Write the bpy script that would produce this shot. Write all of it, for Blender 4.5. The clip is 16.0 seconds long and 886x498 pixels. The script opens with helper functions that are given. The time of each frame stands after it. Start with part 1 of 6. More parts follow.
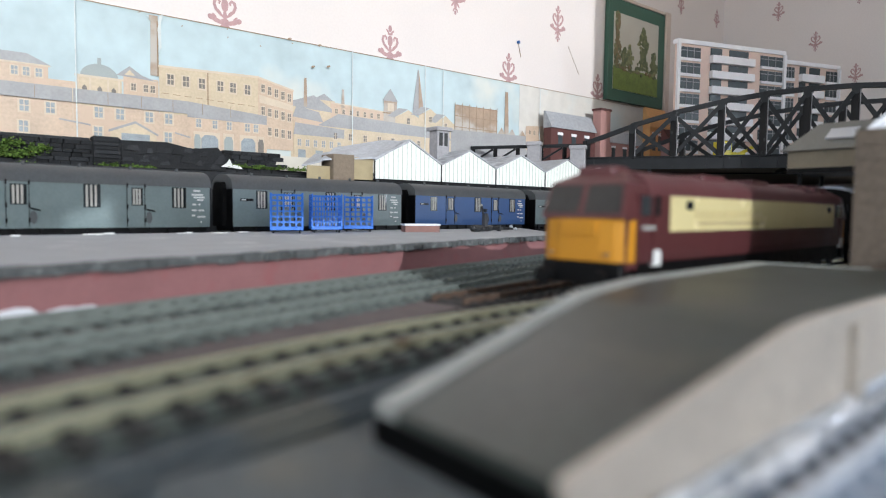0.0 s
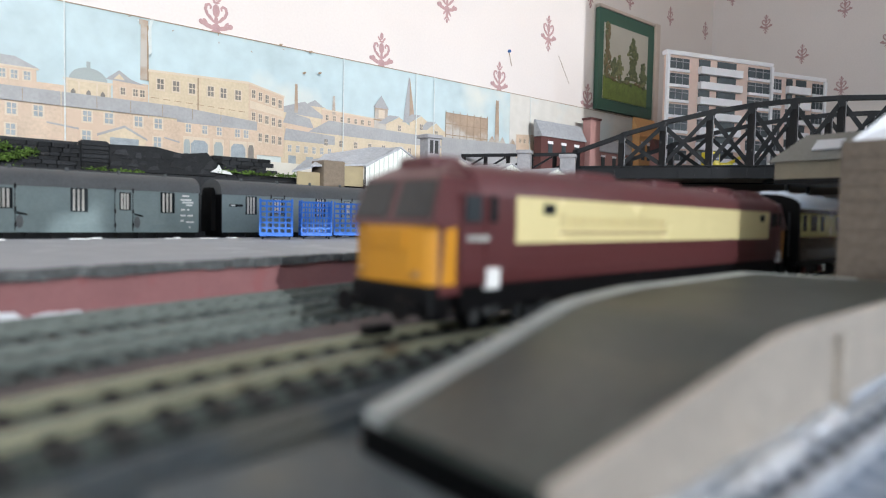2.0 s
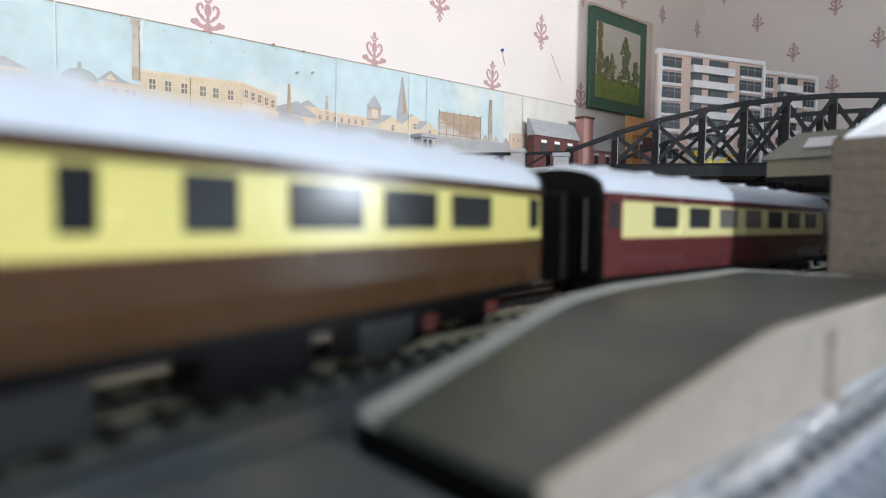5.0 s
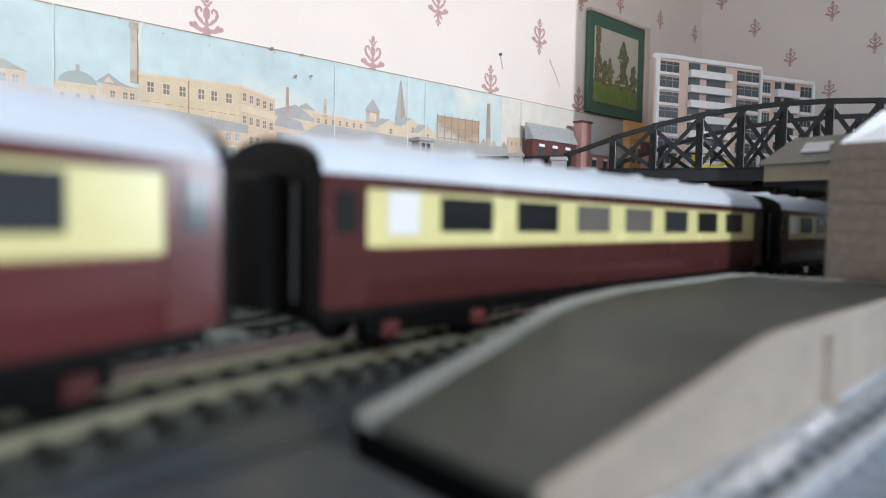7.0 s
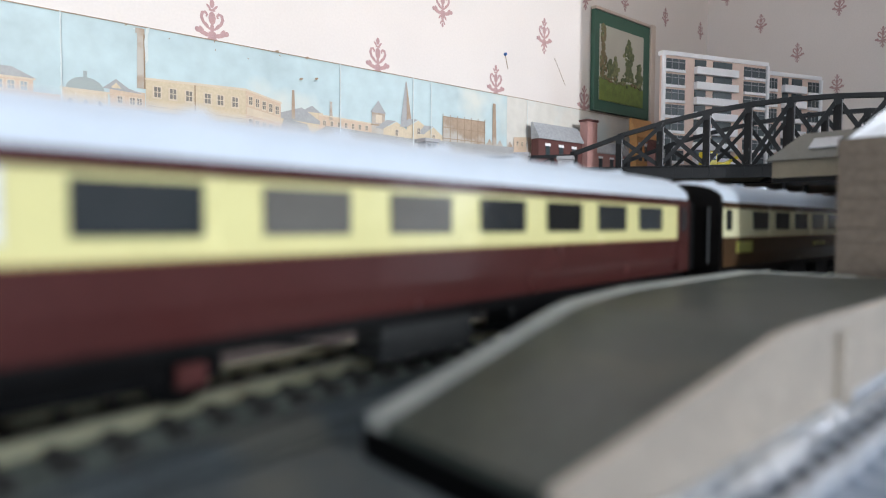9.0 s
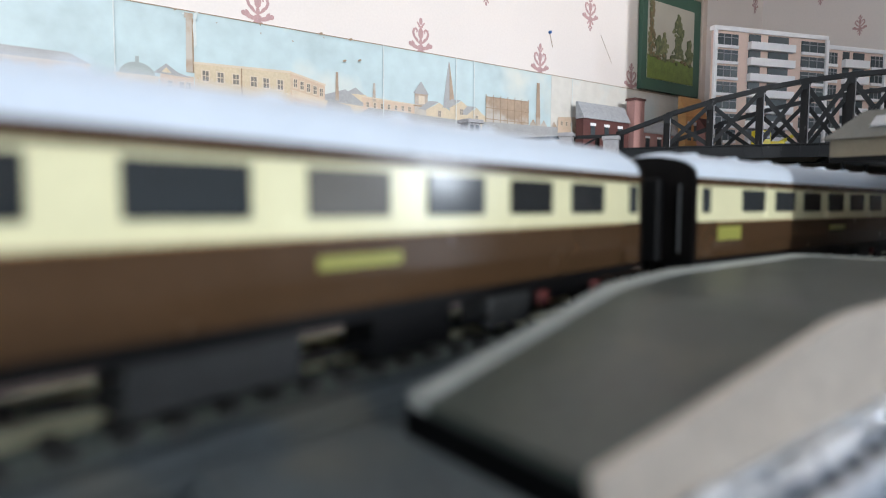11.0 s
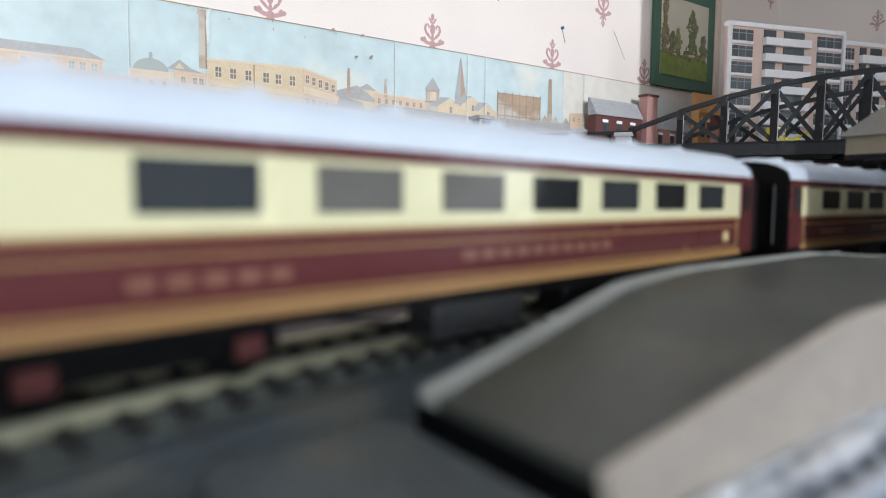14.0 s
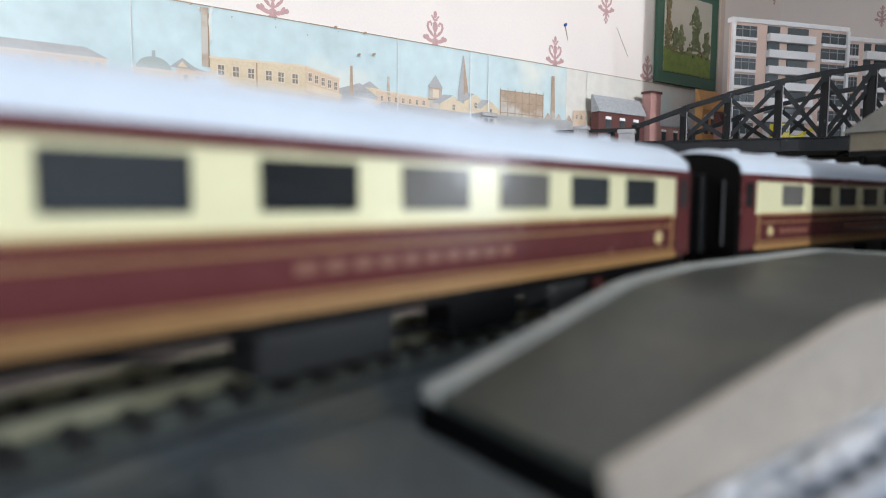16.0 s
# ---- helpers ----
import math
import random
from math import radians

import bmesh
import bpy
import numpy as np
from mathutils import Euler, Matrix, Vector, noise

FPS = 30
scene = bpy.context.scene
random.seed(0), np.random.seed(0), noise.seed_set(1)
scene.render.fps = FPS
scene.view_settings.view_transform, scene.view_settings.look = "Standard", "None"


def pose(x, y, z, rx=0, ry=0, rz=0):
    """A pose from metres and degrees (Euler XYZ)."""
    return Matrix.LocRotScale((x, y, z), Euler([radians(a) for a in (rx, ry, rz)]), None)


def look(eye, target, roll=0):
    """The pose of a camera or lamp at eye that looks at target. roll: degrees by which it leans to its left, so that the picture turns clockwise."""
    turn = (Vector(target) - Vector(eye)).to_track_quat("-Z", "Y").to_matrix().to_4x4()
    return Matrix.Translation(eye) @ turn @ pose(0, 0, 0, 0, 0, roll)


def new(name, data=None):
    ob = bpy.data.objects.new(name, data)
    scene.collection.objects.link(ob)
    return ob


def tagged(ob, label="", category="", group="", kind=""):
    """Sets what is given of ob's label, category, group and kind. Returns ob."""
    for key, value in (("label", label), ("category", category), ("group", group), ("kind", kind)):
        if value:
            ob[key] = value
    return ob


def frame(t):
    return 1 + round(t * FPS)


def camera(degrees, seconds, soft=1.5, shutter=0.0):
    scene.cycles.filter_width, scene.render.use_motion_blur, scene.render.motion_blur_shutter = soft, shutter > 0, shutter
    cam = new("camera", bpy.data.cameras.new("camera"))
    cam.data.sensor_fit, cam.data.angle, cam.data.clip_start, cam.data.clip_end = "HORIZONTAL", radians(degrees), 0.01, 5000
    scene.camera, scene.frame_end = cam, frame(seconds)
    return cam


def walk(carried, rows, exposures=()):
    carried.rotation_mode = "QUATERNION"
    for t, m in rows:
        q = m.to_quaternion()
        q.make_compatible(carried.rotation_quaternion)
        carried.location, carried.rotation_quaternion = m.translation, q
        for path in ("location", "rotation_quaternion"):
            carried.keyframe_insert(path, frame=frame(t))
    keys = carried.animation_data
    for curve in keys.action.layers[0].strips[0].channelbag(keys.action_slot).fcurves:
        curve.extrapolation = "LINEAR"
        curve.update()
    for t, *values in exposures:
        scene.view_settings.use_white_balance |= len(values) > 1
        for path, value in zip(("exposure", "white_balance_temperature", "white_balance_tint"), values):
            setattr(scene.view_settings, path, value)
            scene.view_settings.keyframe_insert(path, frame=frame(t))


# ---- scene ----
# camera: hand-held beside the track, it only turns a little
EYE = (0.0, 0.0, 0.041)
cam = camera(70.0, 16.0, soft=1.1)
cam.data.dof.use_dof = True
cam.data.dof.focus_distance = 0.92
cam.data.dof.aperture_fstop = 8.2
walk(cam, [
    (0, pose(*EYE, 86.60, -0.70, -38.96)),
    (0.5, pose(*EYE, 86.76, -1.10, -39.23)),
    (1, pose(*EYE, 86.96, -1.18, -39.40)),
    (1.5, pose(*EYE, 87.15, -1.38, -39.51)),
    (2, pose(*EYE, 87.28, -1.18, -39.86)),
    (2.5, pose(*EYE, 87.11, -1.08, -40.06)),
    (3, pose(*EYE, 87.09, -0.98, -40.19)),
    (3.5, pose(*EYE, 87.08, -0.94, -40.26)),
    (4, pose(*EYE, 87.11, -0.74, -40.31)),
    (6.5, pose(*EYE, 87.38, -1.15, -40.58)),
    (7, pose(*EYE, 87.55, -1.05, -40.60)),
    (7.5, pose(*EYE, 87.72, -0.82, -40.67)),
    (8, pose(*EYE, 87.86, -0.74, -40.79)),
    (8.5, pose(*EYE, 87.87, -0.54, -40.64)),
    (11, pose(*EYE, 85.91, -0.33, -36.14)),
    (11.5, pose(*EYE, 85.80, -0.30, -36.33)),
    (12, pose(*EYE, 85.65, -0.29, -36.18)),
    (12.5, pose(*EYE, 85.68, -0.45, -35.88)),
    (13, pose(*EYE, 85.71, -0.74, -35.68)),
    (13.5, pose(*EYE, 85.68, -0.43, -35.39)),
    (14, pose(*EYE, 85.57, -0.52, -35.14)),
    (14.5, pose(*EYE, 85.38, -0.52, -35.09)),
    (15, pose(*EYE, 85.33, -0.40, -34.99)),
    (15.5, pose(*EYE, 85.34, -0.28, -34.84)),
    (16, pose(*EYE, 85.35, -0.40, -34.88)),
], exposures=[(0, 0.0, 5800, 8), (5, -0.05, 5800, 8), (8, -0.10, 5800, 8), (14, -0.10, 5800, 8), (16, -0.10, 5800, 8)])

# ---- world, sun, window and added fill light ----
SUN_AZ, SUN_EL = radians(73), radians(12)      # the way the light travels, seen from above, and its height
world = bpy.data.worlds.new("world")
scene.world = world
world.use_nodes = True
wn = world.node_tree
sky = wn.nodes.new("ShaderNodeTexSky")
sky.sky_type = "NISHITA"
sky.sun_disc = False
sky.sun_elevation = SUN_EL
sky.sun_rotation = radians(90) - SUN_AZ + math.pi
wn.links.new(sky.outputs[0], wn.nodes["Background"].inputs[0])
wn.nodes["Background"].inputs[1].default_value = 0.12
sun = new("sun", bpy.data.lights.new("sun", "SUN"))
sun.data.energy, sun.data.angle, sun.data.color = 2.50, radians(0.3), (1.0, 0.97, 0.92)
sun_way = Vector((math.cos(SUN_AZ) * math.cos(SUN_EL), math.sin(SUN_AZ) * math.cos(SUN_EL), -math.sin(SUN_EL)))
sun.matrix_world = look(Vector((0, 0, 0.1)) - sun_way * 3, (0, 0, 0.1))
WIN_X0, WIN_X1, WIN_Z0, WIN_Z1, WIN_Y = -2.3, 0.40, 0.376, 1.60, -1.5
RAIL_Z0, RAIL_Z1 = 0.495, 0.562                  # an unseen broad rail across the window, added to shade the vans
glow = new("window_fill_light", bpy.data.lights.new("window_fill_light", "AREA"))
glow.data.shape, glow.data.size, glow.data.size_y = "RECTANGLE", WIN_X1 - WIN_X0 - 0.1, WIN_Z1 - WIN_Z0 - 0.06
glow.data.energy, glow.data.color = 21.5, (0.9, 0.95, 1.0)
glow.matrix_world = look(((WIN_X0 + WIN_X1) / 2, WIN_Y - 0.12, (WIN_Z0 + WIN_Z1) / 2), ((WIN_X0 + WIN_X1) / 2, 0, (WIN_Z0 + WIN_Z1) / 2))

# added fill from the west, brightens the card flats and the east wall
west_fill = new("window_fill_light", bpy.data.lights.new("window_fill_light", "AREA"))
west_fill.data.shape, west_fill.data.size, west_fill.data.size_y = "RECTANGLE", 1.3, 1.2
west_fill.data.energy, west_fill.data.color = 12.5, (0.9, 0.95, 1.0)
west_fill.matrix_world = look((-2.87, -0.45, 0.85), (0, -0.45, 0.85))
EAST_Y0, EAST_Y1, EAST_Z0, EAST_Z1 = -0.78, -0.42, 0.05, 0.62     # an unseen opening, added to put a glare on the coach sides
# small bright lamp added for the glare on the passing coaches
east_glare = new("window_fill_light", bpy.data.lights.new("window_fill_light", "AREA"))
east_glare.data.shape, east_glare.data.size, east_glare.data.size_y = "RECTANGLE", 0.31, 0.52
east_glare.data.energy, east_glare.data.color = 12.5, (0.95, 0.97, 1.0)
east_glare.matrix_world = look((1.73, -0.60, 0.335), (0, 0.0, 0.16))


# ---- materials ----
def surf(name, color, rough=0.6, metal=0.0, var=0.18, scale=120.0, fine=900.0, bump=0.15, spot=None, spot_at=0.62, spot_scale=60.0, coat=0.0, rand=0.0, spec=0.5, stretch=(1, 1, 1)):
    m = bpy.data.materials.new(name)
    m.use_nodes = True
    nt = m.node_tree
    b = nt.nodes["Principled BSDF"]
    L = nt.links.new
    tc = nt.nodes.new("ShaderNodeTexCoord")
    mp = nt.nodes.new("ShaderNodeMapping")
    mp.inputs["Scale"].default_value = stretch
    L(tc.outputs["Object"], mp.inputs[0])

    def noise_node(s, detail):
        n = nt.nodes.new("ShaderNodeTexNoise")
        n.inputs["Scale"].default_value, n.inputs["Detail"].default_value = s, detail
        L(mp.outputs[0], n.inputs["Vector"])
        return n

    a, c = noise_node(scale, 3), noise_node(fine, 4)
    add = nt.nodes.new("ShaderNodeMath")
    add.operation = "ADD"
    L(a.outputs[0], add.inputs[0]), L(c.outputs[0], add.inputs[1])
    ramp = nt.nodes.new("ShaderNodeMapRange")
    ramp.inputs[1].default_value, ramp.inputs[2].default_value = 0.6, 1.4
    ramp.inputs[3].default_value, ramp.inputs[4].default_value = 1 - var, 1 + var
    L(add.outputs[0], ramp.inputs[0])
    mul = nt.nodes.new("ShaderNodeVectorMath")
    mul.operation = "SCALE"
    mul.inputs[0].default_value = color
    L(ramp.outputs[0], mul.inputs["Scale"])
    out = mul.outputs[0]
    if rand:
        oi = nt.nodes.new("ShaderNodeObjectInfo")
        rr = nt.nodes.new("ShaderNodeMapRange")
        rr.inputs[3].default_value, rr.inputs[4].default_value = 1 - rand, 1 + rand
        L(oi.outputs["Random"], rr.inputs[0])
        m2 = nt.nodes.new("ShaderNodeVectorMath")
        m2.operation = "SCALE"
        L(out, m2.inputs[0]), L(rr.outputs[0], m2.inputs["Scale"])
        out = m2.outputs[0]
    if spot:
        s = noise_node(spot_scale, 5)
        sr = nt.nodes.new("ShaderNodeMapRange")
        sr.inputs[1].default_value, sr.inputs[2].default_value = spot_at - 0.06, spot_at + 0.06
        L(s.outputs[0], sr.inputs[0])
        mix = nt.nodes.new("ShaderNodeMix")
        mix.data_type = "RGBA"
        L(sr.outputs[0], mix.inputs[0]), L(out, mix.inputs[6])
        mix.inputs[7].default_value = (*spot, 1)
        out = mix.outputs[2]
    L(out, b.inputs["Base Color"])
    rg = nt.nodes.new("ShaderNodeMapRange")
    rg.inputs[3].default_value, rg.inputs[4].default_value = max(0.02, rough - 0.12), min(1, rough + 0.12)
    L(a.outputs[0], rg.inputs[0]), L(rg.outputs[0], b.inputs["Roughness"])
    b.inputs["Metallic"].default_value = metal
    b.inputs["Specular IOR Level"].default_value = spec
    b.inputs["Coat Weight"].default_value = coat
    if bump:
        bp = nt.nodes.new("ShaderNodeBump")
        bp.inputs["Strength"].default_value, bp.inputs["Distance"].default_value = bump, 0.0006
        L(c.outputs[0], bp.inputs["Height"]), L(bp.outputs[0], b.inputs["Normal"])
    return m


WALLPAPER = surf("wallpaper", (0.705, 0.645, 0.615), 0.45, var=0.05, scale=6, fine=300, bump=0.1)
MOTIF = surf("motif_red", (0.42, 0.26, 0.26), 0.6, var=0.2, scale=80)
PLASTER = surf("ceiling_paint", (0.8, 0.79, 0.77), 0.8, var=0.04, scale=5)
CARPET = surf("carpet", (0.17, 0.13, 0.11), 0.95, var=0.3, scale=30, fine=600)
GLOSSWHITE = surf("white_gloss_paint", (0.78, 0.77, 0.74), 0.35, var=0.05, scale=8)
BOARD = surf("board_paint", (0.100, 0.115, 0.119), 0.7, var=0.45, scale=55, fine=700, bump=0.4, spot=(0.16, 0.158, 0.135), spot_at=0.58, spot_scale=30)
BALLAST = surf("ballast", (0.078, 0.084, 0.078), 0.95, var=0.5, scale=260, fine=1500, bump=0.9, spot=(0.09, 0.055, 0.05), spot_at=0.56, spot_scale=40)
MAROONGROUND = surf("maroon_ground", (0.125, 0.10, 0.095), 0.9, var=0.4, scale=90, fine=900, bump=0.5)
SLEEPER = surf("sleeper_plastic", (0.035, 0.032, 0.03), 0.7, var=0.4, scale=300, rand=0.25)
WEATHERRAIL = surf("weathered_rail", (0.20, 0.225, 0.205), 0.55, 0.2, var=0.25, scale=150)
PALEBED = surf("pale_ballast", (0.125, 0.138, 0.118), 0.9, var=0.4, scale=260, fine=1500, bump=0.8)
SLEEPGREY = surf("sleeper_weathered", (0.115, 0.13, 0.118), 0.85, var=0.3, scale=300, rand=0.2)
RAIL = surf("nickel_rail", (0.56, 0.55, 0.38), 0.42, 0.45, var=0.2, scale=150, spot=(0.25, 0.17, 0.1), spot_at=0.66)
RUSTRAIL = surf("rusty_rail", (0.13, 0.085, 0.06), 0.7, 0.3, var=0.3, scale=200)
PLATFORMTOP = surf("platform_top_grey", (0.36, 0.365, 0.375), 0.85, var=0.14, scale=45, fine=700, bump=0.3, spot=(0.5, 0.5, 0.5), spot_at=0.66, spot_scale=28)
PLATEDGE = surf("platform_edge", (0.10, 0.105, 0.105), 0.8, var=0.5, scale=260, fine=1200, bump=0.9, spot=(0.26, 0.27, 0.27), spot_at=0.64, spot_scale=180)
REDBRICKPAPER = surf("red_brick_paper", (0.29, 0.135, 0.135), 0.85, var=0.15, scale=60, fine=900, spot=(0.3, 0.12, 0.12), spot_scale=90)
NEARTOP = surf("near_platform_grey", (0.054, 0.063, 0.054), 0.4, var=0.36, scale=34, fine=420, bump=0.3, spot=(0.115, 0.112, 0.08), spot_at=0.6, spot_scale=22)
NEAREDGE = surf("near_platform_edging", (0.40, 0.41, 0.38), 0.7, var=0.2, scale=90, fine=500, bump=0.4)
NEARSIDE = surf("near_platform_side", (0.60, 0.53, 0.445), 0.8, var=0.16, scale=60, fine=500, bump=0.3)
GLINTWHITE = surf("foil_glint_white", (0.93, 0.92, 0.92), 0.3, 0.2, var=0.2, scale=200, fine=600, bump=0.9)
SILVER = surf("silver_foil", (0.82, 0.84, 0.87), 0.35, 0.3, var=0.25, scale=90, fine=300, bump=0.8)
BLUEGREY = surf("blue_grey_paint", (0.40, 0.44, 0.50), 0.35, var=0.3, scale=60, fine=400, bump=0.5)
VANGREY = surf("van_grey_green", (0.20, 0.25, 0.25), 0.42, var=0.12, scale=50, fine=500, bump=0.05)
VANROOF = surf("van_roof_grey", (0.11, 0.115, 0.118), 0.6, var=0.2, scale=60, fine=600)
VANBLUE = surf("van_blue", (0.02, 0.085, 0.27), 0.4, var=0.1, scale=50, fine=500, bump=0.05)
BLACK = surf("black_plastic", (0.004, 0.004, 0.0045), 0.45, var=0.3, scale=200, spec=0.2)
DARKMETAL = surf("bridge_black", (0.008, 0.008, 0.009), 0.45, spec=0.3, var=0.4, scale=90, fine=700, bump=0.4, spot=(0.11, 0.11, 0.11), spot_at=0.74, spot_scale=120)
BELLOWS = surf("bellows_black", (0.0025, 0.0025, 0.0028), 0.6, spec=0.12, var=0.3, scale=200)
CAGEBLUE = surf("cage_blue", (0.025, 0.17, 0.66), 0.4, var=0.08, scale=200, bump=0.05)
GLASSDARK = surf("dark_glazing", (0.024, 0.028, 0.031), 0.17, rand=0.6, var=0.2, scale=80, bump=0.0, spec=0.5)
WHITEPRINT = surf("white_print", (0.75, 0.75, 0.73), 0.6, var=0.1, bump=0.0)
VALANCE = surf("canopy_white", (0.80, 0.82, 0.76), 0.7, var=0.07, scale=90, fine=600)
VALGREEN = surf("valance_groove", (0.42, 0.47, 0.40), 0.8, var=0.1)
SLATE = surf("slate_grey", (0.40, 0.405, 0.425), 0.7, var=0.25, scale=180, fine=800, bump=0.5, rand=0.2)
CREAMWOOD = surf("cream_boarding", (0.38, 0.31, 0.18), 0.75, var=0.12, scale=90)
BROWNBRICK = surf("brown_brick", (0.21, 0.165, 0.12), 0.9, var=0.25, scale=260, fine=900, bump=0.5)
STONEDARK = surf("dark_stone", (0.022, 0.023, 0.025), 0.75, spec=0.3, var=0.5, scale=200, fine=900, bump=0.9, rand=0.5)
MOSS = surf("moss_green", (0.10, 0.17, 0.025), 0.95, var=0.6, scale=300, fine=1500, bump=1.0)
GREYPLASTIC = surf("grey_chimney", (0.33, 0.32, 0.33), 0.7, var=0.2, scale=200)
LOCOMAROON = surf("loco_maroon", (0.088, 0.027, 0.028), 0.34, var=0.1, scale=60, fine=500, bump=0.03)
ROOFMAROON = surf("roof_maroon", (0.105, 0.034, 0.036), 0.5, var=0.15, scale=60, fine=500, bump=0.05)
CREAM = surf("coach_cream", (0.72, 0.62, 0.32), 0.24, spec=0.75, var=0.05, scale=60, fine=500, bump=0.02)
GREENCREAM = surf("coach_green_cream", (0.69, 0.65, 0.31), 0.24, spec=0.75, var=0.05, scale=60, fine=500, bump=0.02)
COACHCREAM = surf("coach_pale_cream", (0.71, 0.68, 0.43), 0.24, spec=0.75, var=0.05, scale=60, fine=500, bump=0.02)
DARKMAROON = surf("coach_dark_maroon", (0.06, 0.019, 0.018), 0.24, spec=0.55, var=0.12, scale=60, fine=500, bump=0.02)
SCREEN = surf("cab_windscreen", (0.05, 0.047, 0.044), 0.22, var=0.3, scale=90, bump=0.0, spec=0.15)
LIMEPLATE = surf("lime_plate", (0.27, 0.27, 0.06), 0.4, var=0.1, bump=0.02)
PULLYELLOW = surf("coach_yellow_cream", (0.66, 0.60, 0.19), 0.24, spec=0.75, var=0.05, scale=60, fine=500, bump=0.02)
UMBER = surf("coach_umber", (0.062, 0.035, 0.017), 0.24, spec=0.5, var=0.12, scale=60, fine=500, bump=0.02)
COACHMAROON = surf("coach_maroon", (0.098, 0.027, 0.028), 0.24, spec=0.55, var=0.1, scale=60, fine=500, bump=0.02)
FAINTGOLD = surf("faded_gold_print", (0.19, 0.085, 0.055), 0.45, var=0.1, bump=0.02)
FAINTCREAM = surf("faded_cream_print", (0.58, 0.48, 0.235), 0.35, var=0.08, bump=0.02)
GREYGLASS = surf("grey_glazing", (0.13, 0.125, 0.115), 0.17, var=0.2, scale=80, bump=0.0)
GOLD = surf("gold_lining", (0.30, 0.17, 0.065), 0.45, var=0.1, bump=0.02)
NOSEYELLOW = surf("nose_yellow", (0.53, 0.235, 0.012), 0.4, var=0.07, scale=80, bump=0.03)
COACHROOF = surf("coach_roof_white", (0.58, 0.64, 0.72), 0.38, var=0.06, scale=60, fine=500, bump=0.05)
UNDERGREY = surf("underframe_grey", (0.028, 0.029, 0.029), 0.6, var=0.4, scale=150)
COACHEND = surf("coach_end_black", (0.0032, 0.0026, 0.0024), 0.5, spec=0.12, var=0.3, scale=90, bump=0.03)
BOGIERED = surf("axlebox_red", (0.11, 0.025, 0.022), 0.6, var=0.2)
CURTAIN = surf("window_blind", (0.55, 0.53, 0.48), 0.5, var=0.1)
CONCRETE = surf("card_concrete", (0.72, 0.55, 0.47), 0.8, var=0.08, scale=60, fine=500)
FLATWHITE = surf("card_white", (0.86, 0.84, 0.85), 0.7, var=0.05, scale=60, fine=500)
FLATGLASS = surf("card_window", (0.032, 0.046, 0.052), 0.4, var=0.35, scale=150)
BRICKRED = surf("brick_red_card", (0.10, 0.038, 0.034), 0.85, var=0.2, scale=250)
PINKBRICK = surf("pink_brick_card", (0.38, 0.21, 0.19), 0.85, var=0.15, scale=250)
TOYYELLOW = surf("toy_yellow", (0.75, 0.62, 0.02), 0.4, var=0.1)
ORANGECARD = surf("orange_card", (0.66, 0.36, 0.14), 0.8, var=0.1)
CRATEBROWN = surf("crate_brown", (0.22, 0.12, 0.10), 0.8, var=0.2)
FIGURE = surf("figure_dark", (0.03, 0.032, 0.04), 0.7, var=0.4, scale=300)
BLACKSHINE = surf("black_shiny", (0.02, 0.02, 0.021), 0.25, var=0.3, scale=90)
BEIGEPANEL = surf("beige_panel", (0.30, 0.255, 0.18), 0.75, var=0.15, scale=120)
TOWERBROWN = surf("tower_brick_brown", (0.145, 0.115, 0.088), 0.9, var=0.3, scale=320, fine=1200, bump=0.6)
FOOTROOF = surf("footbridge_roof_grey", (0.24, 0.235, 0.21), 0.7, var=0.15, scale=90, fine=600)
PALEROOF = surf("pale_roof", (0.72, 0.73, 0.76), 0.5, var=0.1)
MOUNTGREEN = surf("mount_green", (0.045, 0.11, 0.075), 0.55, var=0.12, scale=30)
PRINTSKY = surf("print_sky", (0.50, 0.47, 0.40), 0.5, var=0.1, scale=20)
PRINTTREE = surf("print_tree", (0.12, 0.135, 0.06), 0.6, var=0.5, scale=90, fine=300)
PRINTBARK = surf("print_trunk", (0.20, 0.15, 0.075), 0.6, var=0.4, scale=120, fine=300)
PRINTLEAF = surf("print_leaf_pale", (0.20, 0.205, 0.095), 0.6, var=0.4, scale=120, fine=300)
PRINTGRASS = surf("print_grass", (0.16, 0.21, 0.045), 0.6, var=0.3, scale=70, fine=300)
MOULDING = surf("pale_moulding", (0.55, 0.45, 0.38), 0.5, var=0.1, scale=30)
# the printed backscene
PAPERSKY = surf("printed_sky", (0.46, 0.555, 0.575), 0.38, var=0.13, scale=11, fine=45, bump=0.05, spot=(0.62, 0.63, 0.58), spot_at=0.57, spot_scale=6.0)
P_STONE = surf("printed_stone", (0.55, 0.42, 0.31), 0.4, var=0.16, scale=40, fine=300, bump=0.03, spot=(0.57, 0.43, 0.32), spot_at=0.55, spot_scale=25)
P_STONE2 = surf("printed_stone_pale", (0.56, 0.46, 0.32), 0.4, var=0.14, scale=40, fine=300, bump=0.03)
P_ROOF = surf("printed_slate", (0.34, 0.335, 0.335), 0.4, var=0.14, scale=40, fine=300, bump=0.03)
P_GREEN = surf("printed_dome_green", (0.33, 0.36, 0.35), 0.4, var=0.12, scale=40, bump=0.03)
P_DARK = surf("printed_window", (0.19, 0.17, 0.15), 0.4, var=0.3, scale=90, bump=0.03)
P_BLUE = surf("printed_pane", (0.30, 0.33, 0.35), 0.4, var=0.3, scale=90, bump=0.03)
P_SILL = surf("printed_sill", (0.60, 0.50, 0.38), 0.4, var=0.1, bump=0.03)
P_LINE = surf("printed_line", (0.30, 0.21, 0.13), 0.4, var=0.2, bump=0.03)
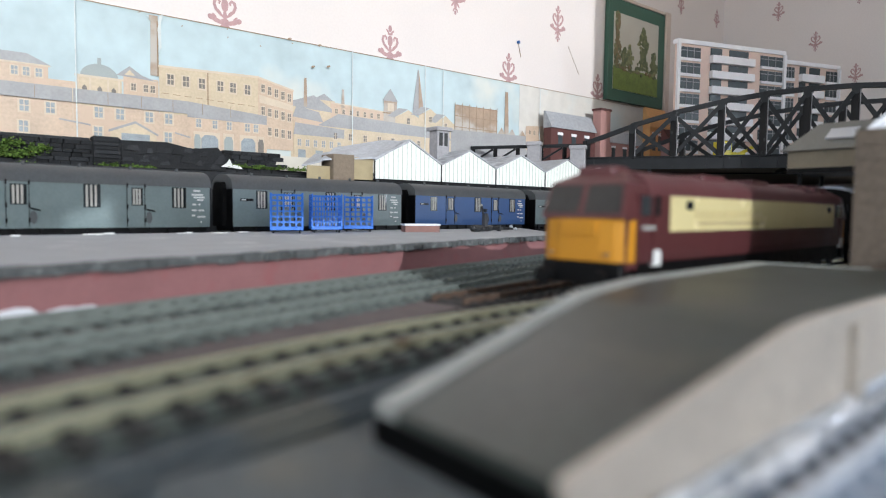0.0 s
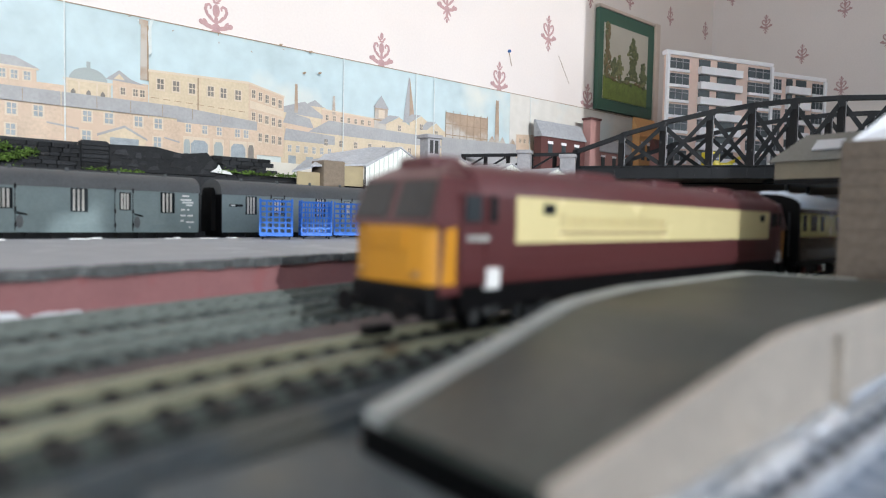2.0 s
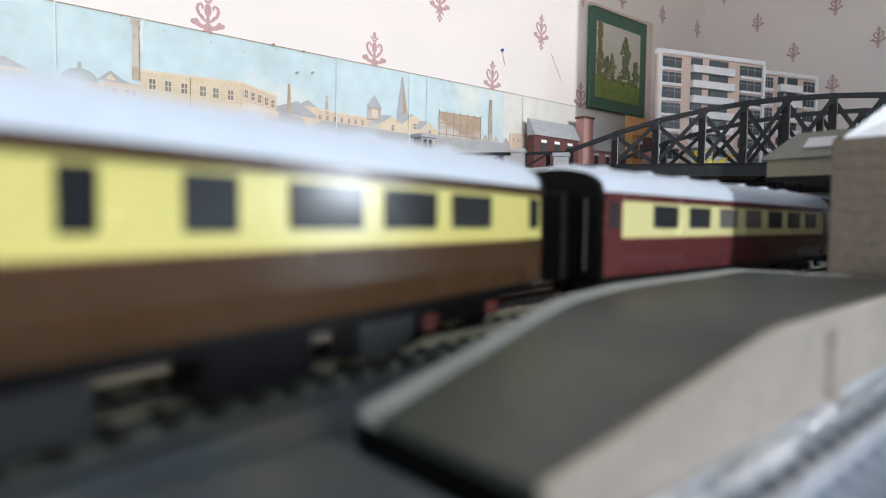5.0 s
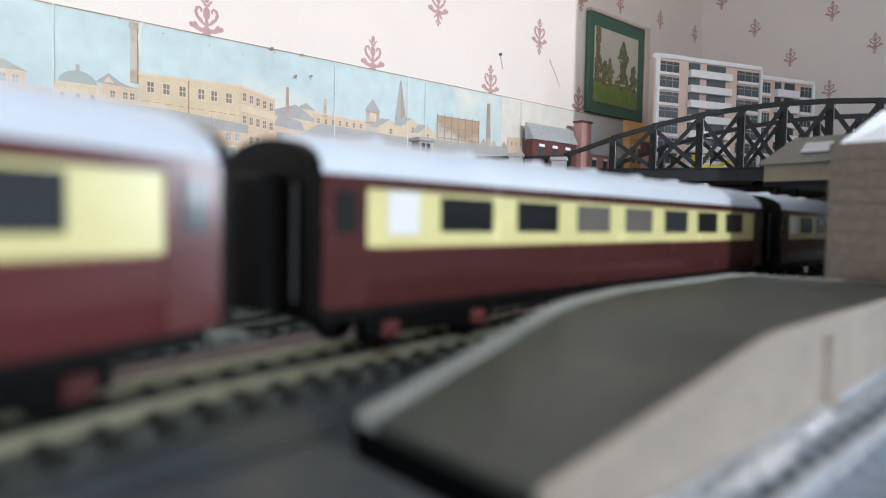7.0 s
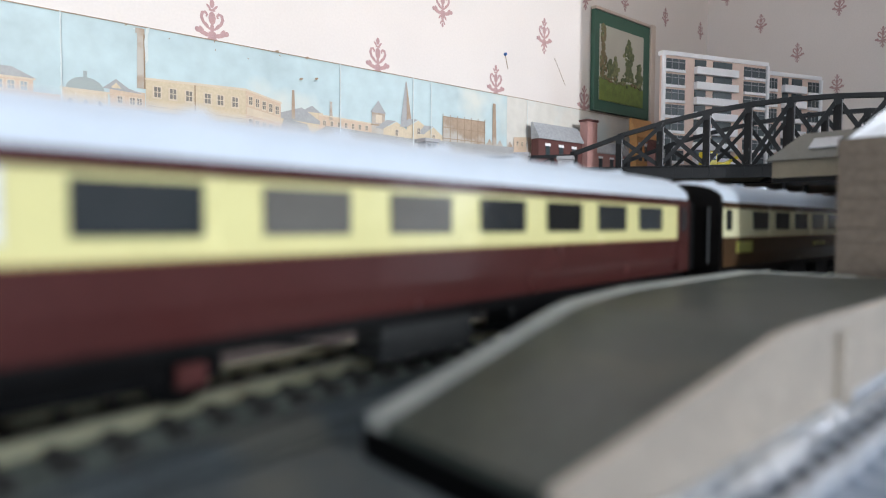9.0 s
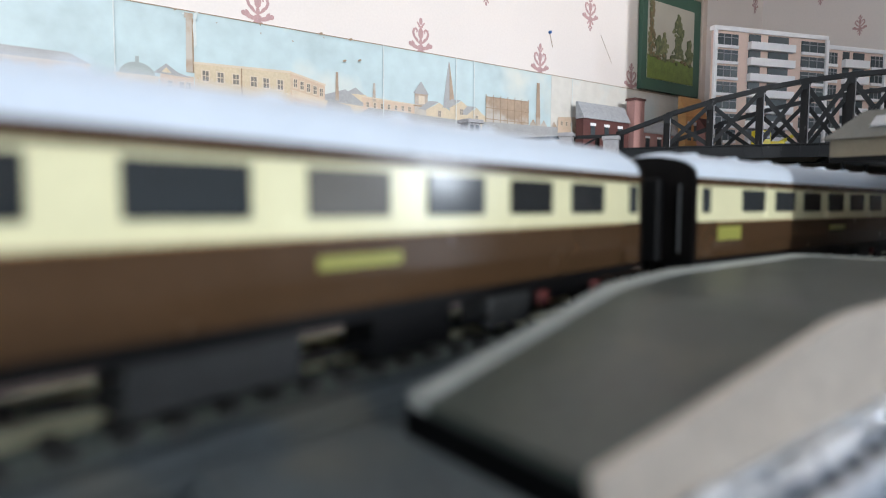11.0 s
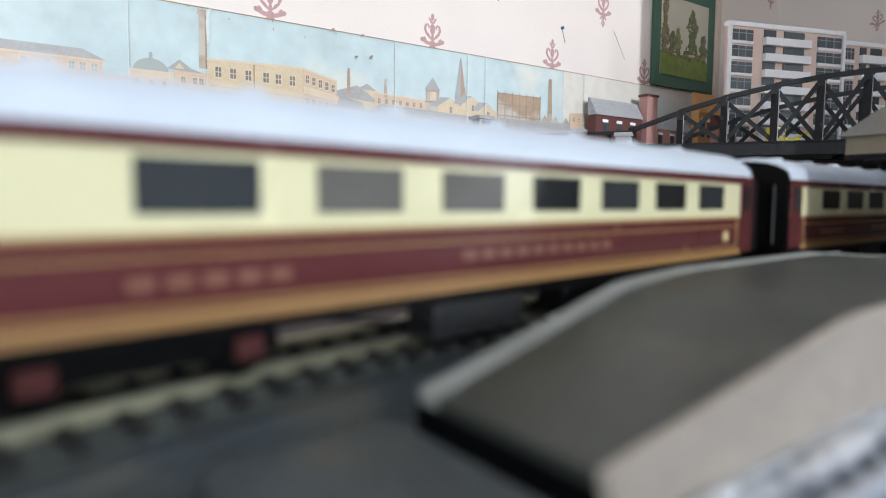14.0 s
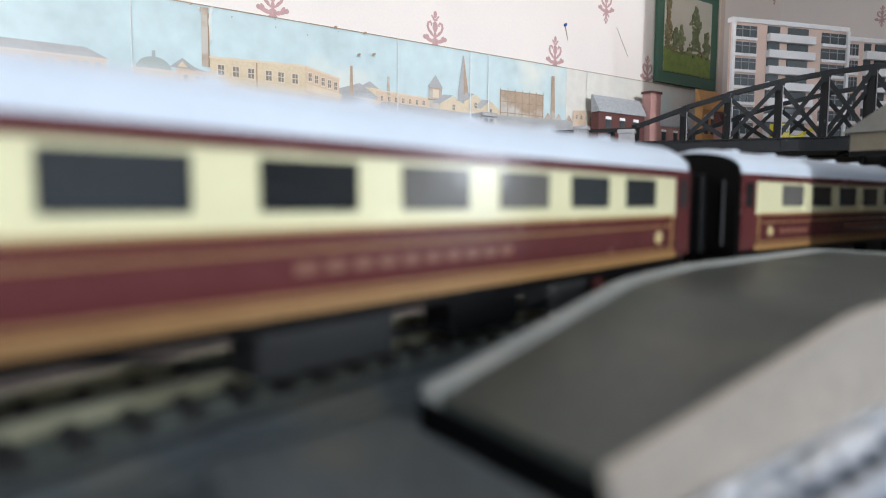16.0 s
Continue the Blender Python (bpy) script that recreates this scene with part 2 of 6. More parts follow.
P_BROWN = surf("printed_brown", (0.36, 0.26, 0.18), 0.4, var=0.2, scale=30, fine=200, bump=0.03, spot=(0.47, 0.43, 0.38), spot_at=0.55, spot_scale=20)
P_STREET = surf("printed_street", (0.62, 0.58, 0.50), 0.4, var=0.1, scale=30, bump=0.03)
P_PALE = surf("printed_haze", (0.63, 0.60, 0.55), 0.4, var=0.10, scale=14, fine=60, bump=0.03, spot=(0.55, 0.60, 0.60), spot_at=0.55, spot_scale=7.0)
P_TAPE = surf("paper_joint", (0.60, 0.64, 0.63), 0.3, var=0.06, bump=0.03)


# ---- mesh helpers ----
class Build:
    """Gathers boxes, prisms and rods into one mesh."""

    def __init__(self):
        self.v, self.f, self.m, self.mats = [], [], [], []

    def slot(self, mat):
        if mat not in self.mats:
            self.mats.append(mat)
        return self.mats.index(mat)

    def mesh(self, verts, faces, mat, pose_m=None):
        k, s = len(self.v), self.slot(mat)
        for p in verts:
            self.v.append(tuple(pose_m @ Vector(p)) if pose_m else tuple(p))
        for f in faces:
            self.f.append([k + i for i in f])
            self.m.append(s)
        return self

    def box(self, x0, x1, y0, y1, z0, z1, mat, c=0.0, m=None):
        if c <= 0:
            v = [(x, y, z) for z in (z0, z1) for y in (y0, y1) for x in (x0, x1)]
            return self.mesh(v, [(0, 2, 3, 1), (4, 5, 7, 6), (0, 1, 5, 4), (1, 3, 7, 5), (3, 2, 6, 7), (2, 0, 4, 6)], mat, m)
        ring = [(x0 + c, y0), (x1 - c, y0), (x1, y0 + c), (x1, y1 - c), (x1 - c, y1), (x0 + c, y1), (x0, y1 - c), (x0, y0 + c)]
        cx, cy = (x0 + x1) / 2, (y0 + y1) / 2
        inn = [(x + c * (0.7 if x < cx else -0.7), y + c * (0.7 if y < cy else -0.7)) for x, y in ring]
        v = [(x, y, z0) for x, y in ring] + [(x, y, z1 - c) for x, y in ring] + [(x, y, z1) for x, y in inn]
        f = [tuple(range(7, -1, -1)), tuple(range(16, 24))]
        for i in range(8):
            j = (i + 1) % 8
            f += [(i, j, 8 + j, 8 + i), (8 + i, 8 + j, 16 + j, 16 + i)]
        return self.mesh(v, f, mat, m)

    def prism(self, poly, axis, a, b, mat, m=None):
        """poly in the plane across the axis: for x (y, z), for y (x, z), for z (x, y)."""
        n = len(poly)
        put = {"x": lambda p, q: (q, p[0], p[1]), "y": lambda p, q: (p[0], q, p[1]), "z": lambda p, q: (p[0], p[1], q)}[axis]
        v = [put(p, a) for p in poly] + [put(p, b) for p in poly]
        f = [tuple(range(n - 1, -1, -1)), tuple(range(n, 2 * n))] + [(i, (i + 1) % n, n + (i + 1) % n, n + i) for i in range(n)]
        return self.mesh(v, f, mat, m)

    def rod(self, p, q, r, mat, n=8, r2=None):
        p, q = Vector(p), Vector(q)
        turn = (q - p).to_track_quat("Z", "Y").to_matrix()
        v = []
        for end, rad in ((p, r), (q, r if r2 is None else r2)):
            v += [tuple(end + turn @ Vector((rad * math.cos(6.28319 * i / n), rad * math.sin(6.28319 * i / n), 0))) for i in range(n)]
        f = [tuple(range(n - 1, -1, -1)), tuple(range(n, 2 * n))] + [(i, (i + 1) % n, n + (i + 1) % n, n + i) for i in range(n)]
        return self.mesh(v, f, mat)

    def beam(self, p, q, w, h, mat):
        """A square bar from p to q, w wide and h deep."""
        p, q = Vector(p), Vector(q)
        m = Matrix.Translation(p) @ (q - p).to_track_quat("X", "Z").to_matrix().to_4x4()
        return self.box(0, (q - p).length, -w / 2, w / 2, -h / 2, h / 2, mat, 0, m)

    def ball(self, c, r, mat, n=8, k=5, squash=(1, 1, 1)):
        v = [(c[0], c[1], c[2] - r * squash[2])]
        for j in range(1, k):
            a = math.pi * j / k
            for i in range(n):
                b = 2 * math.pi * i / n
                v.append((c[0] + r * squash[0] * math.sin(a) * math.cos(b), c[1] + r * squash[1] * math.sin(a) * math.sin(b), c[2] - r * squash[2] * math.cos(a)))
        v.append((c[0], c[1], c[2] + r * squash[2]))
        f = [(0, 1 + (i + 1) % n, 1 + i) for i in range(n)]
        for j in range(k - 2):
            f += [(1 + j * n + i, 1 + j * n + (i + 1) % n, 1 + (j + 1) * n + (i + 1) % n, 1 + (j + 1) * n + i) for i in range(n)]
        f += [(1 + (k - 2) * n + i, 1 + (k - 2) * n + (i + 1) % n, len(v) - 1) for i in range(n)]
        return self.mesh(v, f, mat)

    def data(self, name, smooth=False):
        me = bpy.data.meshes.new(name)
        me.from_pydata(self.v, [], self.f)
        for mat in self.mats:
            me.materials.append(mat)
        me.polygons.foreach_set("material_index", self.m)
        if smooth:
            me.polygons.foreach_set("use_smooth", [True] * len(self.f))
        me.update()
        bm = bmesh.new()
        bm.from_mesh(me)
        bmesh.ops.recalc_face_normals(bm, faces=bm.faces)
        bm.to_mesh(me)
        bm.free()
        if smooth:
            me.set_sharp_from_angle(angle=radians(38))
        return me


def part(name, build, parent=None, label="", smooth=False, m=None):
    ob = new(name, build if isinstance(build, bpy.types.Mesh) else build.data(name, smooth))
    if parent:
        ob.parent = parent
    if m:
        ob.matrix_basis = m
    if label:
        tagged(ob, label)
    return ob


def thing(name, label, category, group="", kind="", m=None, build=None, smooth=False):
    ob = new(name, build.data(name, smooth) if build else None)
    if m:
        ob.matrix_basis = m
    return tagged(ob, label, category, group, kind)


def B():
    return Build()


# ---- the room ----
WALL_Y, WALL_X = 0.85, 1.62
b = B().box(-2.75, WALL_X + 0.1, WALL_Y, WALL_Y + 0.1, -0.95, 1.90, WALLPAPER)
wall_north = thing("wall_north", "pale pink wallpapered wall with red fleur motifs", "wall", kind="structure", build=b)
b = B().box(WALL_X, WALL_X + 0.1, EAST_Y1, WALL_Y, -0.95, 1.90, WALLPAPER).box(WALL_X, WALL_X + 0.1, -1.6, EAST_Y0, -0.95, 1.90, WALLPAPER)
b.box(WALL_X, WALL_X + 0.1, EAST_Y0, EAST_Y1, -0.95, EAST_Z0, WALLPAPER).box(WALL_X, WALL_X + 0.1, EAST_Y0, EAST_Y1, EAST_Z1, 1.90, WALLPAPER)
wall_east = thing("wall_east", "pale pink wallpapered side wall with red fleur motifs", "wall", kind="structure", build=b)
# the opening is out of view, added to let the west fill in
b = B().box(-2.85, -2.75, -1.6, -1.1, -0.95, 1.90, WALLPAPER).box(-2.85, -2.75, 0.2, WALL_Y + 0.1, -0.95, 1.90, WALLPAPER)
b.box(-2.85, -2.75, -1.1, 0.2, -0.95, 0.25, WALLPAPER).box(-2.85, -2.75, -1.1, 0.2, 1.45, 1.90, WALLPAPER)
thing("wall_west", "plain pale pink wallpapered wall with an added opening for fill light", "wall", kind="structure", build=b)
b = B()
b.box(-2.75, WIN_X0, WIN_Y - 0.1, WIN_Y, -0.95, 1.90, WALLPAPER).box(WIN_X1, WALL_X, WIN_Y - 0.1, WIN_Y, -0.95, 1.90, WALLPAPER)
b.box(WIN_X0, WIN_X1, WIN_Y - 0.1, WIN_Y, -0.95, WIN_Z0, WALLPAPER).box(WIN_X0, WIN_X1, WIN_Y - 0.1, WIN_Y, WIN_Z1, 1.90, WALLPAPER)
thing("wall_south", "wallpapered wall with a wide window", "wall", kind="structure", build=b)
thing("ceiling", "plain off-white painted ceiling", "ceiling", kind="structure", build=B().box(-2.85, WALL_X + 0.1, -1.6, WALL_Y + 0.1, 1.90, 2.0, PLASTER))
thing("floor", "dark brown carpeted floor", "floor", kind="structure", build=B().box(-2.85, WALL_X + 0.1, -1.6, WALL_Y + 0.1, -1.05, -0.95, CARPET))
window_1 = thing("window_1", "white painted window frame in the wall", "window", kind="structure")
for x in (WIN_X0, WIN_X1 - 0.04):
    part("window_frame", B().box(x, x + 0.04, WIN_Y - 0.07, WIN_Y - 0.03, WIN_Z0, WIN_Z1, GLOSSWHITE), window_1)
# frame of the added glare opening, out of view
glare_opening = thing("glare_opening", "unseen white frame of the opening added for the coach glare", "window", kind="structure")
for y in (EAST_Y0, EAST_Y1 - 0.04):
    part("window_frame", B().box(WALL_X + 0.03, WALL_X + 0.07, y, y + 0.04, EAST_Z0, EAST_Z1, GLOSSWHITE), glare_opening)
# unseen shading rail; its notch is cut to throw the vans' sun patch
part("window_rail", B().prism([(WIN_X0 + 0.04, RAIL_Z0), (-0.572, RAIL_Z0), (-0.566, RAIL_Z0 + 0.012), (-0.527, RAIL_Z0 + 0.030), (-0.531, RAIL_Z0), (WIN_X1 - 0.04, RAIL_Z0), (WIN_X1 - 0.04, RAIL_Z1), (WIN_X0 + 0.04, RAIL_Z1)],
                              "y", WIN_Y - 0.06, WIN_Y - 0.04, GLOSSWHITE), window_1)


def petal(cx, cz, rx, rz, turn, n=10):
    a = radians(turn)
    return [(cx + rx * math.cos(6.28319 * i / n) * math.cos(a) - rz * math.sin(6.28319 * i / n) * math.sin(a),
             cz + rx * math.cos(6.28319 * i / n) * math.sin(a) + rz * math.sin(6.28319 * i / n) * math.cos(a)) for i in range(n)]


def curl(b, pts, w):
    """A band of tapering width along the points, in the wall's plane."""
    n = len(pts)
    rim = []
    for i, (x, z) in enumerate(pts):
        (x0, z0), (x1, z1) = pts[max(0, i - 1)], pts[min(n - 1, i + 1)]
        d = math.hypot(x1 - x0, z1 - z0)
        k = w * (0.35 + 0.65 * math.sin(math.pi * (0.12 + 0.8 * i / (n - 1)))) / 2
        rim.append(((x - (z1 - z0) / d * k, z + (x1 - x0) / d * k), (x + (z1 - z0) / d * k, z - (x1 - x0) / d * k)))
    for (a, c), (e, f) in zip(rim, rim[1:]):
        b.prism([a, c, f, e], "y", -0.0004, 0.0002, MOTIF)


def fleur_mesh():
    """A leaf finial over a bud between two scrolls, on a spread of leaves, with a hanging pendant."""
    b = B()
    for p in ((0, 0.0310, 0.0024, 0.0058, 0), (0, 0.0225, 0.0034, 0.0017, 0), (0, 0.0120, 0.0036, 0.0088, 0), (0, -0.0010, 0.0020, 0.0060, 0), (0, -0.0085, 0.0040, 0.0034, 0),
              (0, -0.0190, 0.0021, 0.0075, 0), (0, -0.0305, 0.0017, 0.0038, 0)):
        b.prism(petal(p[0], p[1], p[2] * 1.35, p[3], p[4]), "y", -0.0004, 0.0002, MOTIF)
    for s in (-1, 1):
        for x, z, rx, rz, turn in ((0.0044, 0.0262, 0.0014, 0.0036, -42), (0.0100, -0.0095, 0.0082, 0.0023, 16), (0.0190, -0.0058, 0.0036, 0.0026, 38), (0.0140, -0.0042, 0.0040, 0.0016, 50),
                                   (0.0052, -0.0165, 0.0016, 0.0046, 38), (0.0036, -0.0262, 0.0012, 0.0030, 30), (0.0078, 0.0022, 0.0046, 0.0017, 48)):
            b.prism(petal(s * x, z, rx * 1.1, rz * 1.3, s * turn), "y", -0.0004, 0.0002, MOTIF)
        curl(b, [(s * x, z) for x, z in ((0.0010, -0.0040), (0.0066, 0.0000), (0.0118, 0.0056), (0.0142, 0.0118), (0.0128, 0.0172), (0.0090, 0.0186), (0.0066, 0.0158), (0.0078, 0.0128))], 0.0042)
    return b.data("fleur_motif")


FLEUR = fleur_mesh()
for row in range(8):
    for k in range(-4, 7):
        x, z = 0.311 + 0.264 * k + (0.134 if row % 2 else 0), 0.298 + 0.114 * row
        if x < 1.11:
            part("fleur_motif", FLEUR, wall_north, m=pose(x, WALL_Y, z))
# past the picture the paper carries a smaller motif
SMALL = Matrix.Diagonal((0.66, 1, 0.66, 1))
for row in range(4):
    for k in range(3):
        x = 1.246 + 0.1685 * k - 0.084 * (row % 2)
        part("fleur_motif", FLEUR, wall_north, m=pose(x, WALL_Y, 0.542 + 0.09 * row) @ SMALL)
for row in range(-2, 10):
    for k in range(-12, 3):
        y, z = 0.7125 + 0.173 * k - (0.0865 if row % 2 else 0), 0.3590 + 0.0885 * row
        if y < 0.83 and not (EAST_Y0 - 0.03 < y < EAST_Y1 + 0.03 and EAST_Z0 - 0.04 < z < EAST_Z1 + 0.04):
            part("fleur_motif", FLEUR, wall_east, m=pose(WALL_X, y, z, 0, 0, -90) @ SMALL)

part("wall_pin", B().rod((0.862, WALL_Y - 0.004, 0.358), (0.862, WALL_Y, 0.358), 0.0028, VANBLUE, 10).beam((0.8625, WALL_Y - 0.001, 0.356), (0.870, WALL_Y - 0.001, 0.332), 0.0008, 0.0008, P_LINE), wall_north, "blue pin with a thread")
part("wall_scratch", B().beam((1.005, WALL_Y - 0.0004, 0.375), (1.04, WALL_Y - 0.0004, 0.325), 0.0006, 0.0006, P_LINE), wall_north)

# ---- the printed backscene on the wall ----
PY = WALL_Y - 0.0012
paper = thing("backscene_paper", "printed town backscene sheet with joints, pinned to the wall", "backscene",
              build=B().box(-1.6, 1.46, PY, WALL_Y - 0.0002, 0.045, 0.2815, PAPERSKY))


LAYER = [0]


def depth_of(lay):
    """Each printed patch lies a hair in front of the one before."""
    LAYER[0] += 1
    return PY - 0.0003 * lay - 0.000007 * (LAYER[0] % 40)


def flat(b, x0, x1, z0, z1, mat, lay, z2=None):
    """A printed patch; z2 gives its far side another top."""
    y = depth_of(lay)
    return b.prism([(x0, z0), (x1, z0), (x1, z1 if z2 is None else z2), (x0, z1)], "y", y - 0.00025, y, mat)


def shape(b, poly, mat, lay):
    y = depth_of(lay)
    return b.prism(poly, "y", y - 0.00025, y, mat)


def window_print(b, x, z, w, h, lay, pane=P_DARK):
    flat(b, x - w * 0.72, x + w * 0.72, z - h * 0.66, z + h * 0.62, P_SILL, lay)
    flat(b, x - w / 2, x + w / 2, z - h / 2, z + h / 2, pane, lay + 1)
    flat(b, x - w * 0.05, x + w * 0.05, z - h / 2, z + h / 2, P_SILL, lay + 2)
    flat(b, x - w / 2, x + w / 2, z - h * 0.04, z + h * 0.04, P_SILL, lay + 2)


def printed(name, b):
    return part(name, b, paper)


# rear row first: far houses, dome, mill
b = B()
flat(b, -0.02, 0.108, 0.14, 0.2, P_STONE, 1)
shape(b, [(-0.03, 0.2), (0.112, 0.2), (0.088, 0.211), (-0.01, 0.211)], P_ROOF, 2)
flat(b, -0.02, 0.11, 0.1985, 0.2005, P_SILL, 3)
for x in (0.03, 0.053, 0.076, 0.087, 0.099):
    window_print(b, x, 0.191, 0.006, 0.009, 3, P_BLUE)
flat(b, 0.108, 0.14, 0.14, 0.186, P_STONE, 1)
for k in range(14):
    x = -0.62 + 0.043 * k
    h = 0.185 + 0.012 * math.sin(k * 2.3)
    flat(b, x, x + 0.041, 0.13, h, P_STONE if k % 2 else P_STONE2, 1)
    shape(b, [(x - 0.001, h), (x + 0.042, h), (x + 0.034, h + 0.01), (x + 0.008, h + 0.01)], P_ROOF, 2)
    for j in (0.01, 0.03):
        window_print(b, x + j, h - 0.012, 0.006, 0.01, 3, P_BLUE)
printed("printed_far_street", b)
b = B()
shape(b, [(0.1395 + 0.0205 * (1 - math.cos(math.pi * i / 12)), 0.194 + 0.016 * math.sin(math.pi * i / 12)) for i in range(13)], P_GREEN, 2)
flat(b, 0.158, 0.162, 0.209, 0.217, P_GREEN, 3)
flat(b, 0.136, 0.184, 0.14, 0.194, P_STONE2, 2)
flat(b, 0.134, 0.186, 0.193, 0.1955, P_SILL, 3)
for x in (0.1375, 0.15, 0.169, 0.181):
    flat(b, x - 0.001, x + 0.001, 0.172, 0.194, P_SILL, 4)
for x in (0.144, 0.16, 0.175):
    shape(b, [(x - 0.0025, 0.172), (x + 0.0025, 0.172), (x + 0.0025, 0.181), (x, 0.184), (x - 0.0025, 0.181)], P_DARK, 4)
shape(b, [(0.178, 0.2), (0.224, 0.198), (0.207, 0.203), (0.193, 0.2125)], P_ROOF, 2)
shape(b, [(0.187, 0.2015), (0.199, 0.2015), (0.193, 0.208)], P_STONE2, 3)
flat(b, 0.186, 0.226, 0.14, 0.2, P_STONE, 1)
for x in (0.197, 0.211, 0.219):
    window_print(b, x, 0.188, 0.005, 0.008, 3)
printed("printed_dome", b)
b = B()
shape(b, [(0.2165, 0.205), (0.227, 0.205), (0.2245, 0.277), (0.2175, 0.277)], P_BROWN, 3)
flat(b, 0.2155, 0.226, 0.272, 0.2785, P_BROWN, 4)
flat(b, 0.2245, 0.2262, 0.205, 0.272, P_LINE, 5)
printed("printed_chimney", b)
b = B()
flat(b, 0.2265, 0.355, 0.15, 0.2185, P_STONE2, 4, 0.2225)
shape(b, [(0.2255, 0.2165), (0.356, 0.2205), (0.356, 0.2235), (0.2255, 0.219)], P_SILL, 5)
flat(b, 0.286, 0.2875, 0.15, 0.218, P_LINE, 5)
for x in (0.240, 0.259, 0.279, 0.303, 0.320, 0.340):
    window_print(b, x, 0.2028, 0.0075, 0.0125, 6)
for k in range(9):
    flat(b, 0.229 + 0.014 * k, 0.238 + 0.014 * k, 0.1845 - 0.0004 * k, 0.1852 - 0.0004 * k, P_LINE, 5)
flat(b, 0.355, 0.407, 0.125, 0.2225, P_STONE, 4, 0.2105)
shape(b, [(0.354, 0.221), (0.408, 0.209), (0.408, 0.2115), (0.354, 0.2235)], P_SILL, 5)
shape(b, [(0.357, 0.188), (0.407, 0.1815), (0.407, 0.1895), (0.357, 0.1985)], P_SILL, 5)
for k in range(5):
    x = 0.362 + 0.0098 * k
    window_print(b, x, 0.2075 - 0.0021 * k, 0.0045, 0.0105, 6)
    window_print(b, x, 0.177 - 0.0013 * k, 0.0045, 0.0105, 6)
    window_print(b, x, 0.150 - 0.0007 * k, 0.0045, 0.0105, 6)
printed("printed_mill", b)
b = B()
# terrace in front
flat(b, -1.0, 0.367, 0.10, 0.163, P_STONE, 8, 0.159)
flat(b, -1.0, 0.26, 0.162, 0.178, P_ROOF, 9)
flat(b, 0.26, 0.367, 0.158, 0.178, P_ROOF, 9, 0.170)
flat(b, 0.131, 0.1318, 0.10, 0.178, P_SILL, 11)
for k in range(9):
    x = 0.02 + 0.037 * k
    flat(b, x, x + 0.0005, 0.163, 0.177, P_LINE, 10)
for x in (0.084, 0.109, 0.158, 0.181, 0.214, 0.237):
    window_print(b, x, 0.153, 0.0085, 0.012, 10, P_BLUE)
for x in (0.274, 0.295, 0.314, 0.339, 0.351):
    window_print(b, x, 0.1515, 0.006, 0.010, 10, P_BLUE)
for x in (0.083, 0.157, 0.236, 0.03):
    window_print(b, x, 0.130, 0.0085, 0.012, 10, P_BLUE)
for k in range(26):
    x = -0.95 + 0.037 * k
    if x < 0.05:
        window_print(b, x, 0.153, 0.0085, 0.012, 10, P_BLUE)
        window_print(b, x + 0.01, 0.130, 0.0085, 0.012, 10, P_BLUE)
# yard walls, lean-tos and shopfronts
flat(b, 0.118, 0.147, 0.112, 0.141, P_STONE, 12, 0.137)
shape(b, [(0.117, 0.1405), (0.149, 0.1365), (0.149, 0.1385), (0.117, 0.1425)], P_ROOF, 13)
shape(b, [(0.17, 0.115), (0.222, 0.115), (0.222, 0.131), (0.198, 0.1445), (0.17, 0.132)], P_STONE2, 12)
shape(b, [(0.168, 0.131), (0.198, 0.1435), (0.224, 0.130), (0.224, 0.1325), (0.198, 0.1465), (0.168, 0.134)], P_ROOF, 13)
flat(b, 0.182, 0.214, 0.122, 0.131, P_BLUE, 13)
flat(b, 0.245, 0.262, 0.112, 0.136, P_STONE, 12, 0.131)
shape(b, [(0.244, 0.1355), (0.263, 0.131), (0.263, 0.133), (0.244, 0.1375)], P_ROOF, 13)
for x, w, pane in ((0.288, 0.022, P_BLUE), (0.313, 0.012, P_GREEN), (0.340, 0.02, P_BLUE), (0.272, 0.008, P_GREEN), (0.358, 0.008, P_DARK)):
    flat(b, x - w * 0.6, x + w * 0.6, 0.113, 0.141, P_SILL, 11)
    shape(b, [(x - w / 2, 0.116), (x + w / 2, 0.116), (x + w / 2, 0.132), (x + w * 0.3, 0.137), (x - w * 0.3, 0.137), (x - w / 2, 0.132)], pane, 12)
flat(b, 0.27, 0.62, 0.095, 0.1165, P_STREET, 13)
printed("printed_terrace", b)
b = B()
# the middle town
flat(b, 0.404, 0.47, 0.11, 0.196, P_STONE2, 2, 0.19)
shape(b, [(0.404, 0.196), (0.44, 0.208), (0.47, 0.191), (0.47, 0.186), (0.404, 0.189)], P_ROOF, 3)
flat(b, 0.408, 0.455, 0.11, 0.176, P_STONE, 5)
shape(b, [(0.406, 0.174), (0.455, 0.170), (0.448, 0.184), (0.412, 0.19)], P_ROOF, 6)
flat(b, 0.408, 0.49, 0.11, 0.152, P_STONE2, 7)
shape(b, [(0.407, 0.149), (0.49, 0.149), (0.49, 0.162), (0.41, 0.166)], P_ROOF, 8)
for k in range(6):
    window_print(b, 0.416 + 0.013 * k, 0.138, 0.005, 0.009, 9, P_BLUE)
for x in (0.42, 0.448, 0.475):
    flat(b, x - 0.006, x + 0.006, 0.113, 0.128, P_BLUE, 9)
for x, z0, z1 in ((0.4265, 0.19, 0.231), (0.4885, 0.195, 0.2225)):
    shape(b, [(x - 0.0028, z0), (x + 0.0028, z0), (x + 0.0018, z1), (x - 0.0018, z1)], P_BROWN, 4)
flat(b, 0.44, 0.475, 0.18, 0.2035, P_STONE2, 1)
shape(b, [(0.44, 0.203), (0.4725, 0.203), (0.457, 0.2125)], P_ROOF, 2)
